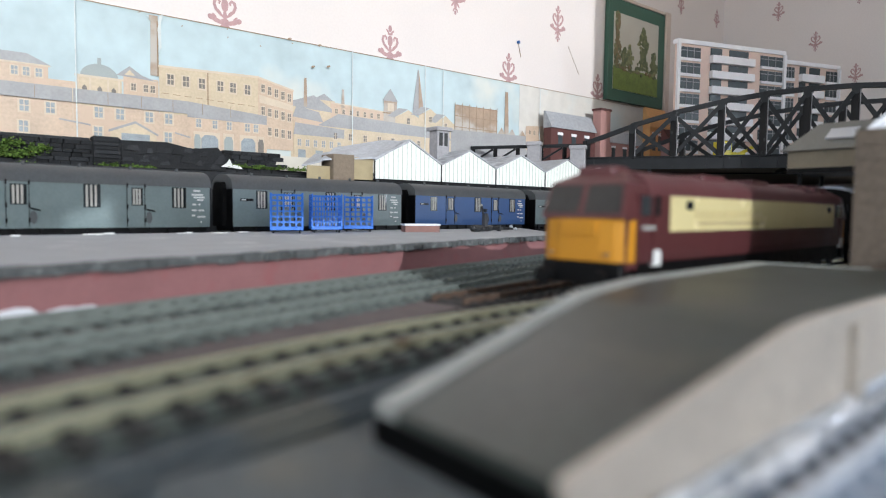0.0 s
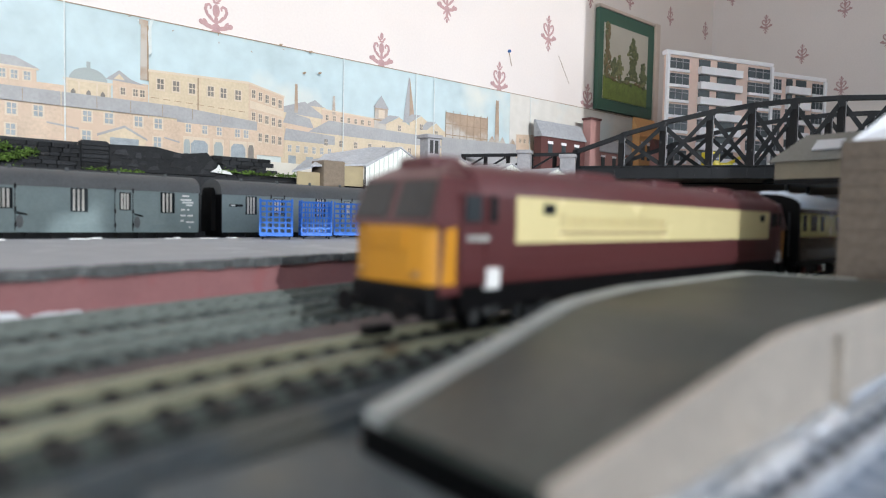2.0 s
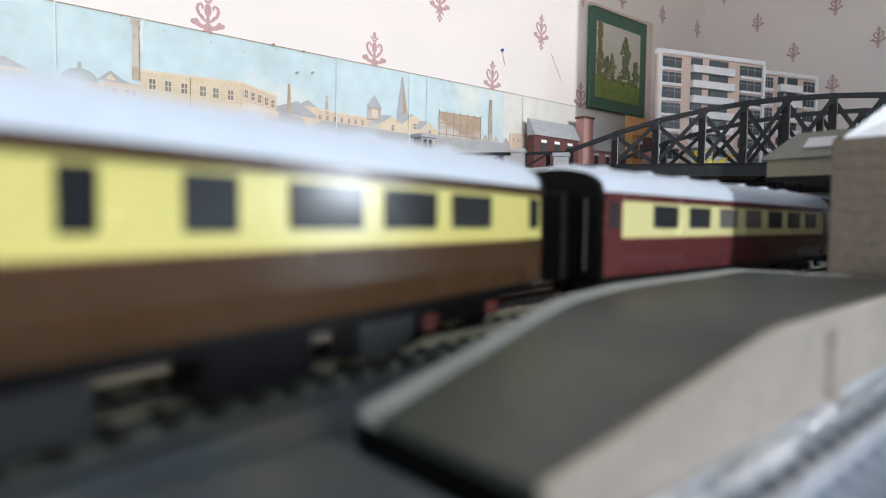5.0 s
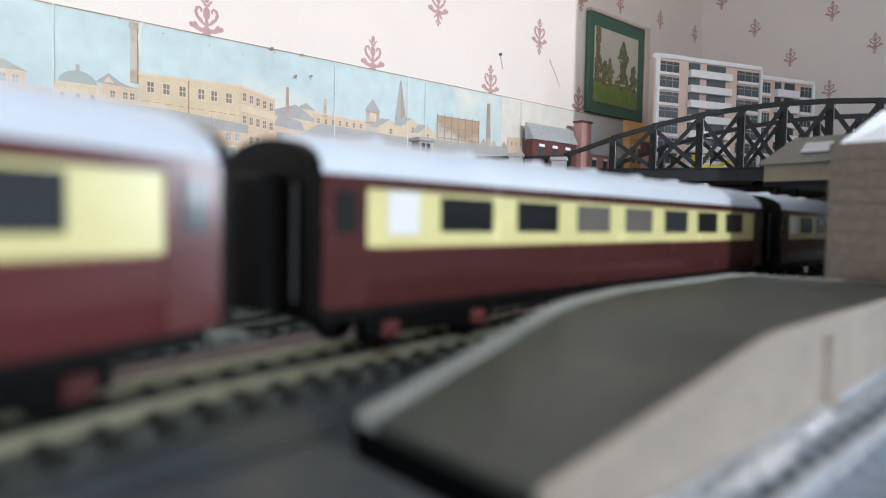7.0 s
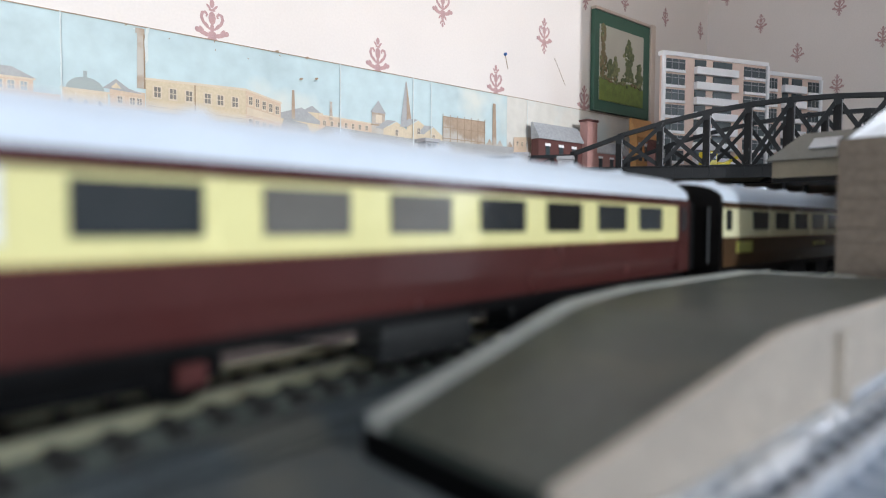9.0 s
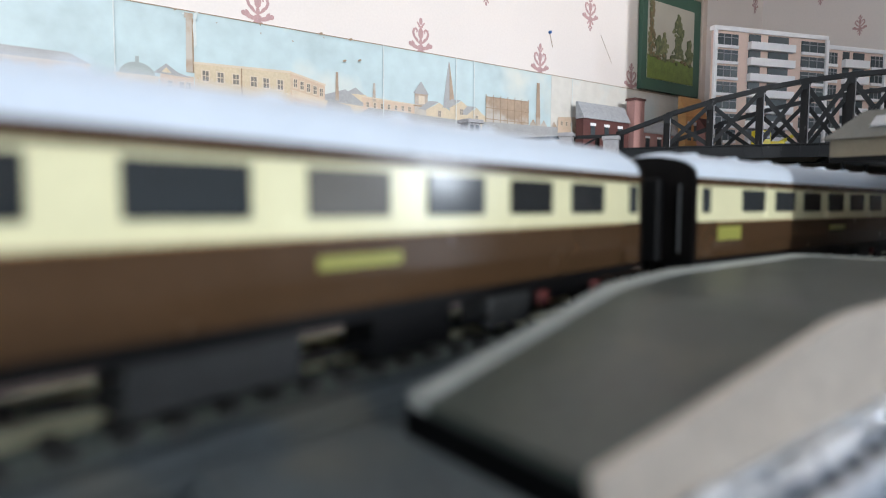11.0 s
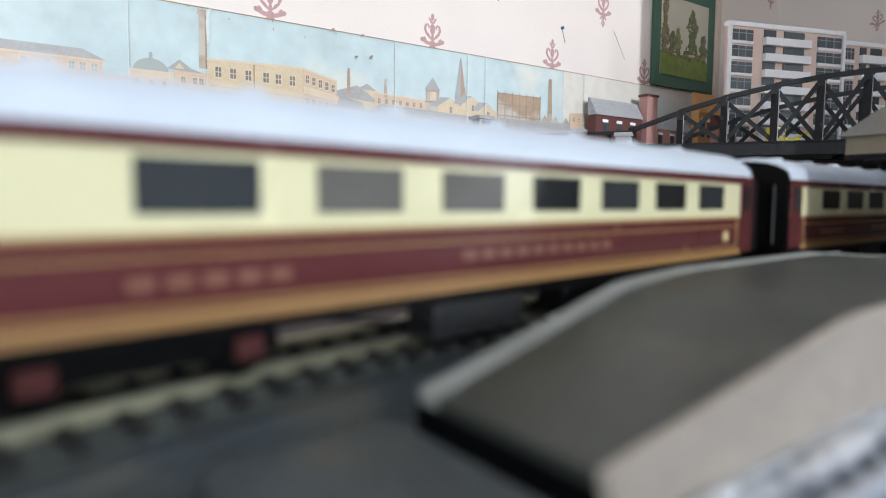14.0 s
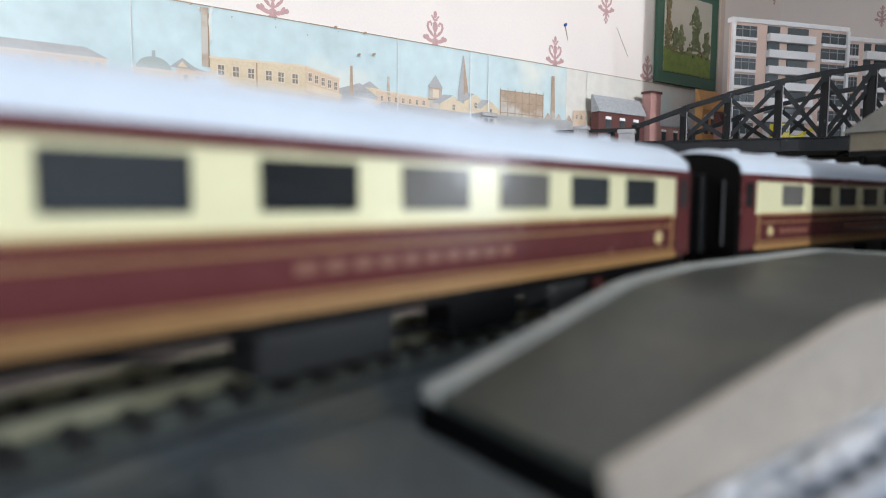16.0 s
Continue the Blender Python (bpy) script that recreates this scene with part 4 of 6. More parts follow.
for x, y in ((0.006, 0.182), (0.042, 0.182), (0.006, 0.08), (0.042, 0.08)):
    part("post", B().rod((x, y, 0.0 if y > 0.15 else 0.018), (x, y, 0.0692), 0.0015, BLACK), foot)


# ---- rolling stock ----
def rounded(halfw, z0, zs, zt, n=9):
    """Roof outline across the vehicle: from the gutter zs up to the ridge zt."""
    return [(halfw * math.cos(math.pi * i / n), zs + (zt - zs) * math.sin(math.pi * i / n) ** 0.75) for i in range(n + 1)]


def bogie(parent, x, mats=(BLACK, BLACK), base=0.031, r=0.006):
    bo = part("bogie", B().box(-base / 2 - 0.006, base / 2 + 0.006, -0.0135, -0.0118, 0.0045, 0.0085, mats[0], 0.0005)
              .box(-base / 2 - 0.006, base / 2 + 0.006, 0.0118, 0.0135, 0.0045, 0.0085, mats[0], 0.0005)
              .box(-0.005, 0.005, -0.0118, 0.0118, 0.006, 0.012, mats[0]), parent, m=pose(x, 0, 0))
    for s in (-base / 2, base / 2):
        b = B()
        for y in (-0.0095, 0.0075):
            b.rod((s, y, r), (s, y + 0.002, r), r, BLACK, 16).rod((s, y + 0.0002, r), (s, y + 0.0026 if y > 0 else y - 0.0004, r), r * 0.55, UNDERGREY, 12)
        b.rod((s, -0.0095, r), (s, 0.0095, r), 0.001, UNDERGREY, 6)
        part("wheelset", b, bo, smooth=True)
        for y in (-0.0148, 0.0128):
            part("axlebox", B().box(s - 0.0025, s + 0.0025, y, y + 0.002, 0.0042, 0.0078, mats[1], 0.0004), bo)
    return bo


def settle(ob, k, dz):
    """Lowers a vehicle's body on its bogies."""
    for o in ob.children:
        if not o.name.startswith("bogie"):
            o.matrix_basis = Matrix.Translation((0, 0, dz)) @ Matrix.Diagonal((1, 1, k, 1)) @ o.matrix_basis


def bar(b, x0, x1, z0, z1, mat, y=-0.0187, d=0.0002):
    return b.box(x0, x1, y - d, y, z0, z1, mat)


GLASS_WIN = B().box(-0.0095, 0.0095, -0.0002, 0.0008, -0.0043, 0.0043, GLASSDARK, 0).data("window")
GLASS_SMALL = B().box(-0.0048, 0.0048, -0.0002, 0.0008, -0.0046, 0.0046, GLASSDARK, 0).data("window")
GLASS_DOOR = B().box(-0.0025, 0.0025, -0.0002, 0.0008, -0.0046, 0.0046, GLASSDARK, 0).data("window")
# grey pane: reflected sun and wall put into the glazing colour
GLARE_WIN = B().box(-0.0095, 0.0095, -0.0002, 0.0008, -0.0043, 0.0043, GREYGLASS, 0).data("window")
PALE_DOOR = B().box(-0.0045, 0.0045, -0.0002, 0.0008, -0.0050, 0.0050, PALEROOF, 0).data("window")
COACH_L, PITCH = 0.2655, 0.2883


def coach(label, lower, upper, big, glare_panes, lined, small=(), slim=(), plate=False, crest_front=False):
    c = thing("coach", label, "railway coach", group="coaches of the passing train")
    h, w = COACH_L / 2, 0.0185
    lo = [(-0.0176, 0.0158), (-0.0185, 0.022), (-w, 0.0295), (w, 0.0295), (0.0185, 0.022), (0.0176, 0.0158)]
    part("lower_body", B().prism(lo, "x", -h + 0.003, h - 0.003, lower), c)
    part("upper_body", B().prism([(-w, 0.0295), (-0.0181, 0.0445), (0.0181, 0.0445), (w, 0.0295)], "x", -h + 0.003, h - 0.003, upper), c)
    for s in (-1, 1):
        part("cantrail", B().box(-h + 0.003, h - 0.003, s * 0.0184 - 0.0004, s * 0.0184 + 0.0004, 0.0428, 0.0454, lower), c)
    prof = rounded(0.0182, 0, 0.0447, 0.0555, 12)
    low = [(y, 0.0447 + (z - 0.0447) * 0.80) for y, z in prof]
    b = B().prism(prof, "x", -h + 0.007, h - 0.007, COACHROOF)
    for s in (-1, 1):
        n, x0, x1 = len(prof), s * (h - 0.0071), s * (h - 0.002)
        b.mesh([(x0, y, z) for y, z in prof] + [(x1, y, z) for y, z in low], [(i, i + 1, n + i + 1, n + i) for i in range(n - 1)] + [tuple(range(n, 2 * n))], COACHROOF)
    for k in range(7):
        b.box(-0.105 + 0.034 * k, -0.1 + 0.034 * k, -0.003, 0.003, 0.0548, 0.0566, COACHROOF, 0.0008)
    part("roof", b, c, "pale grey roof with vents", smooth=True)
    endp = [(-0.0183, 0.0158), (-0.0183, 0.0445)] + [(-y, z + 0.0003) for y, z in low[1:-1]] + [(0.0183, 0.0445), (0.0183, 0.0158)]
    for s in (-1, 1):
        x = s * (h - 0.0015)
        part("end_wall", B().prism(endp, "x", x - 0.0015, x + 0.0015, COACHEND), c)
        part("gangway", B().box(min(s * h, s * (h + 0.0042)), max(s * h, s * (h + 0.0042)), -0.0075, 0.0075, 0.0150, 0.0455, BELLOWS, 0.001), c, "black corridor bellows")
        for y in (-0.0135, 0.0135):
            part("end_handrail", B().rod((s * (h + 0.0006), y, 0.018), (s * (h + 0.0006), y, 0.043), 0.0005, UNDERGREY, 6), c)
    for side in (-1, 1):
        turn = 0 if side < 0 else 180
        for i, x in enumerate(big):
            part("window", GLARE_WIN if i in glare_panes else GLASS_WIN, c, m=pose(x, side * 0.01865, 0.0373, 0, 0, turn))
        for x in small:
            part("window", GLASS_SMALL, c, m=pose(x, side * 0.01865, 0.0373, 0, 0, turn))
        for x in slim:
            part("window", GLASS_DOOR, c, m=pose(x, side * 0.01865, 0.0373, 0, 0, turn))
        if lower is DARKMAROON:
            part("window", PALE_DOOR, c, "pale narrow window", m=pose(-0.108, side * 0.0189, 0.0373, 0, 0, turn))
        for x in (-h + 0.0085, h - 0.0085):
            part("door", B().box(x - 0.0057, x + 0.0057, side * 0.0186 - 0.0001, side * 0.0186 + 0.0001, 0.0163, 0.0443 if lower is not UMBER else 0.0294, lower), c)
            part("window", GLASS_DOOR, c, m=pose(x, side * 0.0189, 0.0373, 0, 0, turn))
        y = side * 0.0187
        stripe = lambda x0, x1, z0, z1, mat, name: part(name, B().box(x0, x1, y - 0.0002, y + 0.0002, z0, z1, mat), c)
        if lined:
            for z0, z1 in ((0.0292, 0.0302), (0.0186, 0.0192), (0.0262, 0.0267)):
                stripe(-h + 0.018, h - 0.018, z0, z1, GOLD, "gold_lining")
            stripe(-h + 0.014, h - 0.014, 0.0155, 0.0179, GOLD, "gold_sill_band")
            for x in (-h + 0.0165, h - 0.0175):
                stripe(x, x + 0.001, 0.0181, 0.0300, GOLD, "gold_lining")
            for k in range(10):
                stripe(-0.030 + 0.006 * k, -0.0258 + 0.006 * k, 0.0222, 0.0243, FAINTGOLD, "letter_bar")
            for k in range(5):
                stripe(-0.097 + 0.0055 * k, -0.0932 + 0.0055 * k, 0.0215, 0.0236, FAINTGOLD, "letter_bar")
            for x in (-h + 0.027, h - 0.027) if crest_front else (h - 0.027,):
                part("crest", B().prism([(x + 0.0021 * math.cos(a * 0.785), 0.0228 + 0.0021 * math.sin(a * 0.785)) for a in range(8)], "y", y - 0.0003, y + 0.0003, FAINTCREAM), c)
        else:
            stripe(-h + 0.016, h - 0.016, 0.0291, 0.0294, GOLD, "gold_lining")
        if plate:
            stripe(-0.004, 0.016, 0.0236, 0.0260, LIMEPLATE, "letter_bar")
            part("name_plate", B().box(-0.115, -0.097, y - 0.0002, y + 0.0002, 0.0222, 0.0275, LIMEPLATE), c, "lime yellow name plate")
    part("solebar", B().box(-h + 0.004, h - 0.004, -0.0165, 0.0165, 0.0128, 0.0158, BLACK), c)
    for x, l, mat in ((-0.035, 0.03, UNDERGREY), (0.012, 0.024, BLACK), (0.05, 0.018, UNDERGREY)):
        part("underframe_box", B().box(x, x + l, -0.0155, -0.006, 0.0045, 0.0128, mat, 0.0006), c)
    for s in (-1, 1):
        b = B().beam((-0.062, s * 0.0145, 0.0128), (-0.03, s * 0.0145, 0.0068), 0.001, 0.001, BLACK).beam((-0.03, s * 0.0145, 0.0068), (0.045, s * 0.0145, 0.0068), 0.001, 0.001, BLACK)
        part("truss_rod", b.beam((0.045, s * 0.0145, 0.0068), (0.072, s * 0.0145, 0.0128), 0.001, 0.001, BLACK), c)
    for x in (-0.092, 0.092):
        bogie(c, x, (BLACK, BOGIERED))
    settle(c, 0.962, -0.0031)
    return c


def diesel():
    l = thing("diesel_locomotive", "maroon and cream diesel locomotive with yellow nose panels", "locomotive")
    h, w = 0.127, 0.0176
    side = [(-w + 0.0006, 0.0192), (-w, 0.0230), (-w, 0.0428), (w, 0.0428), (w, 0.0230), (w - 0.0006, 0.0192)]
    part("body", B().prism(side, "x", -h + 0.010, h - 0.010, LOCOMAROON), l)
    prof = rounded(w, 0, 0.0427, 0.0522, 12)
    b = B().prism(prof, "x", -h + 0.016, h - 0.016, ROOFMAROON)
    part("roof", b, l, "maroon curved roof", smooth=True)
    for x in (-0.055, -0.005, 0.05, 0.085):
        part("roof_hatch", B().box(x, x + 0.022, -0.011, 0.011, 0.0505, 0.0526, ROOFMAROON, 0.0008), l)
    for k in range(3):
        part("roof_louvre", B().box(0.06 + 0.014 * k, 0.07 + 0.014 * k, -0.0145, -0.0100, 0.0470, 0.0502, ROOFMAROON, 0.0006), l)
    for s in (-1, 1):
        y = s * (w + 0.0001)
        part("cream_band", B().box(-h + 0.0315, h - 0.029, y - 0.0002, y + 0.0002, 0.0299, 0.0428, CREAM), l, "broad cream side band")
        part("body_window", B().box(-h + 0.0435, -h + 0.0490, y - 0.0005, y + 0.0005, 0.0380, 0.0412, GLASSDARK), l)
        part("body_window", B().box(h - 0.041, h - 0.036, y - 0.0005, y + 0.0005, 0.0380, 0.0412, GLASSDARK), l)
        b = B()
        for k in range(13):
            b.box(-h + 0.052 + 0.0052 * k, -h + 0.0552 + 0.0052 * k + 0.0008 * (k % 2), y - 0.0004, y + 0.0004, 0.0348, 0.0388 if k in (0, 9) else 0.0378, FAINTCREAM)
        b.box(-h + 0.052, -h + 0.119, y - 0.0004, y + 0.0004, 0.0325, 0.0330, FAINTGOLD)
        part("lettering", b, l, "gold lettering bars")
        for x in (-h + 0.0135, h - 0.0225):
            part("cab_door", B().box(x + 0.0055, x + 0.0105, y - 0.0004, y + 0.0004, 0.0185, 0.0425, LOCOMAROON, 0), l)
            part("cab_window", B().box(x - 0.0025, x + 0.0035, y - 0.0006, y + 0.0006, 0.0355, 0.0425, GLASSDARK), l)
            part("cab_window", B().box(x + 0.0065, x + 0.0095, y - 0.0007, y + 0.0007, 0.0355, 0.0425, GLASSDARK), l)
            part("data_panel", B().box(x + 0.0056, x + 0.0108, y - 0.0007, y + 0.0007, 0.0180, 0.0235, WHITEPRINT), l, "small white data panel")
        part("number_bars", B().box(-h + 0.012, -h + 0.020, y - 0.0006, y + 0.0006, 0.0307, 0.0320, NEAREDGE), l)
        for z in (0.0222, 0.0270):
            part("grab_rail", B().box(-h + 0.030, h - 0.030, y - 0.0003, y + 0.0003, z, z + 0.0003, ROOFMAROON), l)
    for s in (-1, 1):
        # cab: yellow lower nose, raked windscreen, roof dome
        m = Matrix.Diagonal((s, 1, 1, 1))
        nose = [(-w + 0.0010, 0.0170), (-w + 0.0006, 0.0345), (w - 0.0006, 0.0345), (w - 0.0010, 0.0170)]
        plan = [(h - 0.0085, -w + 0.0003), (h - 0.0048, -w + 0.0006), (h - 0.0024, -w + 0.0018), (h - 0.0010, -w + 0.0042), (h - 0.0002, -w + 0.0095)]
        plan += [(px, -py) for px, py in reversed(plan)]
        n = len(plan)
        v = [(px - dx, py * k, z) for z, dx, k in ((0.0196, 0.0, 1.0), (0.0335, 0.0002, 1.0), (0.0347, 0.0014, 0.97)) for px, py in plan]
        f = [tuple(range(n))[::-1], tuple(range(2 * n, 3 * n))] + [(r * n + i, r * n + (i + 1) % n, (r + 1) * n + (i + 1) % n, (r + 1) * n + i) for r in (0, 1) for i in range(n)]
        part("nose_panel", B().mesh(v, f, NOSEYELLOW, m), l, "yellow rounded warning nose panel")
        part("cab_side", B().prism(nose, "x", s * (h - 0.011), s * (h - 0.0033), LOCOMAROON), l)
        v = [(h - 0.0008, -w + 0.0006, 0.0345), (h - 0.0008, w - 0.0006, 0.0345), (h - 0.0052, -w + 0.0022, 0.0470), (h - 0.0052, w - 0.0022, 0.0470),
             (h - 0.016, -w, 0.0345), (h - 0.016, w, 0.0345), (h - 0.0165, -w + 0.0008, 0.0462), (h - 0.0165, w - 0.0008, 0.0462), (h - 0.0165, -0.008, 0.0520), (h - 0.0165, 0.008, 0.0520), (h - 0.0095, -0.008, 0.0502), (h - 0.0095, 0.008, 0.0502)]
        f = [(0, 1, 3, 2), (0, 2, 6, 4), (1, 5, 7, 3), (2, 3, 11, 10), (10, 11, 9, 8), (2, 10, 8, 6), (3, 7, 9, 11), (4, 6, 8, 9, 7, 5), (0, 4, 5, 1)]
        part("cab_front", B().mesh(v, f, LOCOMAROON, m), l)
        for y0, y1 in ((-0.0154, -0.0016), (0.0016, 0.0154)):
            q = [(h - 0.0013 + 0.0003, y0, 0.0364), (h - 0.0013 + 0.0003, y1, 0.0364), (h - 0.0045, y1 * 0.93, 0.0461), (h - 0.0045, y0 * 0.93, 0.0461)]
            q2 = [(x - 0.0012, y, z) for x, y, z in q]
            part("windscreen", B().mesh(q + q2, [(0, 1, 2, 3), (7, 6, 5, 4), (0, 4, 5, 1), (1, 5, 6, 2), (2, 6, 7, 3), (3, 7, 4, 0)], SCREEN, m), l)
        part("roof_headcode_box", B().box(*sorted((s * (h - 0.021), s * (h - 0.0095))), -0.0075, 0.0075, 0.0495, 0.0530, ROOFMAROON, 0.0010), l)
        part("headcode_panel", B().box(*sorted((s * (h - 0.0004), s * (h + 0.0002))), -0.0072, 0.0072, 0.0285, 0.0335, NOSEYELLOW), l)
        for y in (-0.0115, 0.0115):
            part("tail_lamp", B().rod((s * (h - 0.001), y, 0.0222), (s * (h + 0.0006), y, 0.0222), 0.0009, GOLD, 10), l)
            b = B().rod((s * (h - 0.003), y, 0.0138), (s * (h + 0.0045), y, 0.0138), 0.0011, BLACK, 10).rod((s * (h + 0.0042), y, 0.0138), (s * (h + 0.0052), y, 0.0138), 0.0032, BLACK, 14)
            part("buffer", b, l)
        part("buffer_beam", B().box(*sorted((s * (h - 0.008), s * (h - 0.0008))), -0.0165, 0.0165, 0.0115, 0.0195, BLACK, 0.0008), l)
        part("coupling_hook", B().box(*sorted((s * (h - 0.001), s * (h + 0.0065))), -0.002, 0.002, 0.0060, 0.0085, BLACK), l)
    part("underframe", B().box(-h + 0.012, h - 0.012, -0.0158, 0.0158, 0.0128, 0.0193, BLACK), l)
    part("fuel_tank", B().box(-0.032, 0.030, -0.0152, 0.0152, 0.0048, 0.0135, BLACK, 0.0012), l)
    for x in (-0.028, -0.006, 0.016):
        part("tank_box", B().box(x, x + 0.012, -0.0158, -0.0140, 0.0060, 0.0120, UNDERGREY, 0.0006), l)
    for x in (-0.078, 0.078):
        b = B()
        for y in (-0.0148, 0.0126):
            b.box(-0.034, 0.034, y, y + 0.0022, 0.0062, 0.0122, BLACK, 0.0008)
            for u in (-0.030, -0.012, 0.012, 0.030):
                b.rod((u, y + 0.0011, 0.0030), (u, y + 0.0011, 0.0120), 0.0014, UNDERGREY, 8)
            b.box(-0.009, 0.009, y - 0.0006, y + 0.0028, 0.0028, 0.0062, UNDERGREY, 0.0005)
        bo = part("bogie", b, l, m=pose(x, 0, 0))
        for s in (-0.024, 0.0, 0.024):
            b = B()
            for y in (-0.0095, 0.0075):
                b.rod((s, y, 0.0072), (s, y + 0.002, 0.0072), 0.0072, BLACK, 18)
            b.rod((s, -0.0095, 0.0072), (s, 0.0095, 0.0072), 0.001, UNDERGREY, 6)
            part("wheelset", b, bo, smooth=True)
            for y in (-0.0158, 0.0140):
                part("axlebox", B().box(s - 0.003, s + 0.003, y, y + 0.0018, 0.0050, 0.0095, UNDERGREY, 0.0006), bo)
    settle(l, 1.0, -0.0052)
    return l


SEVEN = [-0.0862 + 0.0299 * k for k in range(7)]
loco = diesel()
coaches = [
    coach("umber and yellow-cream brake coach with small windows", UMBER, PULLYELLOW, [0.0365, 0.0625, 0.0885], (), False, (-0.108, -0.0595, -0.0355, 0.0113), (-0.0918, -0.0215, -0.0085)),
    coach("maroon and cream dining coach", COACHMAROON, GREENCREAM, SEVEN, (2, 3), False),
    coach("maroon and cream dining coach with two windows greyed by glare", DARKMAROON, GREENCREAM, SEVEN, (2, 3), False),
    coach("maroon and cream dining coach with a pale first window", DARKMAROON, GREENCREAM, SEVEN, (1, 2), False),
    coach("chocolate and cream coach with gold name plate", UMBER, COACHCREAM, SEVEN, (3,), False, plate=True),
    coach("chocolate and cream coach with yellow plate", UMBER, COACHCREAM, SEVEN, (), False, plate=True),
    coach("maroon and cream coach with gold lining", COACHMAROON, COACHCREAM, SEVEN, (1, 2), True),
    coach("maroon and cream coach with gold lining and two pale windows", COACHMAROON, COACHCREAM, SEVEN, (3, 4), True),
    coach("maroon and cream coach with gold lining at the rear", COACHMAROON, COACHCREAM, SEVEN, (0,), True, crest_front=True),
]


def van(label, body, x_along):
    x, y, a = VANWAY(x_along)
    v = thing("parcels_van", label, "railway van", group="stabled parcels vans", m=Matrix.Translation((x, y, 0.0083)) @ Matrix.Rotation(a, 4, "Z") @ Matrix.Diagonal((1.095, 1.14, 1.14, 1)))
    h, w = 0.0925, 0.0185
    part("body", B().prism([(-w + 0.0004, 0.0142), (-w, 0.02), (-w, 0.045), (w, 0.045), (w, 0.02), (w - 0.0004, 0.0142)], "x", -h, h, body), v)
    b = B().prism(rounded(w + 0.0005, 0, 0.0448, 0.0575, 12), "x", -h - 0.0008, h + 0.0008, VANROOF)
    for k in range(5):
        b.rod((-0.07 + 0.035 * k, -0.008, 0.0555), (-0.07 + 0.035 * k, -0.008, 0.0590), 0.0012, VANROOF, 8)
    part("roof", b, v, "dark grey roof with vents", smooth=True)
    for s in (-1, 1):
        x0, x1 = sorted((s * (h + 0.0002), s * (h + 0.0045)))
        part("gangway", B().prism([(-0.0085, 0.015), (-0.0085, 0.046), (-0.006, 0.0505), (0.006, 0.0505), (0.0085, 0.046), (0.0085, 0.015)], "x", x0, x1, BLACK), v, "black corridor gangway")
        part("end_sheet", B().prism([(-w, 0.0142), (-w, 0.0445), (-0.012, 0.053), (0.012, 0.053), (w, 0.0445), (w, 0.0142)], "x", *sorted((s * h, s * (h + 0.0006))), BLACK), v)
    # barred windows, door leaves with hinges, handles
    for wx, hw, lo, hi in ((-0.066, 0.0052, 0.0290, 0.0440), (-0.040, 0.0048, 0.0298, 0.0432), (0.005, 0.0056, 0.0285, 0.0446), (0.036, 0.0040, 0.0302, 0.0430), (0.0675, 0.0054, 0.0288, 0.0442)):
        win = part("barred_window", B().box(wx - hw, wx + hw, -w - 0.0004, -w + 0.0004, lo, hi, GLASSDARK), v)
        for j in range(3):
            u = wx + hw * (-0.62 + 0.52 * j)
            part("window_bar", B().box(u - 0.0007, u + 0.0007, -w - 0.0009, -w - 0.0004, lo + 0.0006, hi - 0.0006, CURTAIN), win)
    for x0, x1 in ((-0.047, -0.0342), (-0.0338, -0.021), (0.029, 0.0412), (0.0416, 0.054)):
        leaf = part("door_leaf", B().box(x0, x1, -w - 0.0002, -w, 0.0150, 0.0455, body), v)
        for z in (0.018, 0.028, 0.043):
            part("hinge", B().box(x0 - 0.0006, x0 + 0.0004, -w - 0.0009, -w - 0.0002, z, z + 0.003, BLACK), leaf)
        part("door_seam", B().box(x0 - 0.0003, x0, -w - 0.0004, -w, 0.0150, 0.0455, BLACK), leaf)
    for x in (-0.0335, 0.0425):
        part("door_handle", B().rod((x, -w - 0.0012, 0.0275), (x + 0.006, -w - 0.0012, 0.0262), 0.0005, BLACK, 6), v)
        part("kick_plate", B().prism([(x + 0.002 + 0.0022 * math.cos(a * 0.785), 0.0215 + 0.0045 * math.sin(a * 0.785)) for a in range(8)], "y", -w - 0.0006, -w, VANROOF), v)
    for x0, x1, z in ((0.079, 0.0845, 0.0415), (0.0775, 0.0865, 0.0385), (0.079, 0.088, 0.0365), (0.082, 0.087, 0.0345), (0.078, 0.081, 0.031), (0.083, 0.0845, 0.031), (0.0775, 0.0815, 0.0265), (0.083, 0.0875, 0.0265), (0.0775, 0.08, 0.0225), (0.082, 0.0885, 0.0215), (0.0845, 0.0855, 0.0175)):
        part("stencil_bar", B().box(x0, x1, -w - 0.0005, -w, z, z + 0.0013, WHITEPRINT), v)
    part("notice_board", B().box(-0.086, -0.074, -w - 0.0005, -w, 0.0352, 0.0372, BLACK), v)
    part("stencil_bar", B().box(-0.085, -0.081, -w - 0.0008, -w - 0.0005, 0.0357, 0.0367, WHITEPRINT), v)
    b = B().box(-h + 0.002, h - 0.002, -0.016, 0.016, 0.0105, 0.0142, BLACK)
    for k in range(12):
        b.box(-0.085 + 0.0145 * k, -0.08 + 0.0145 * k, -0.0175, -0.0155, 0.0085, 0.0142, BLACK)
    part("underframe", b, v)
    for x in (-0.06, 0.06):
        bogie(v, x)
    return v


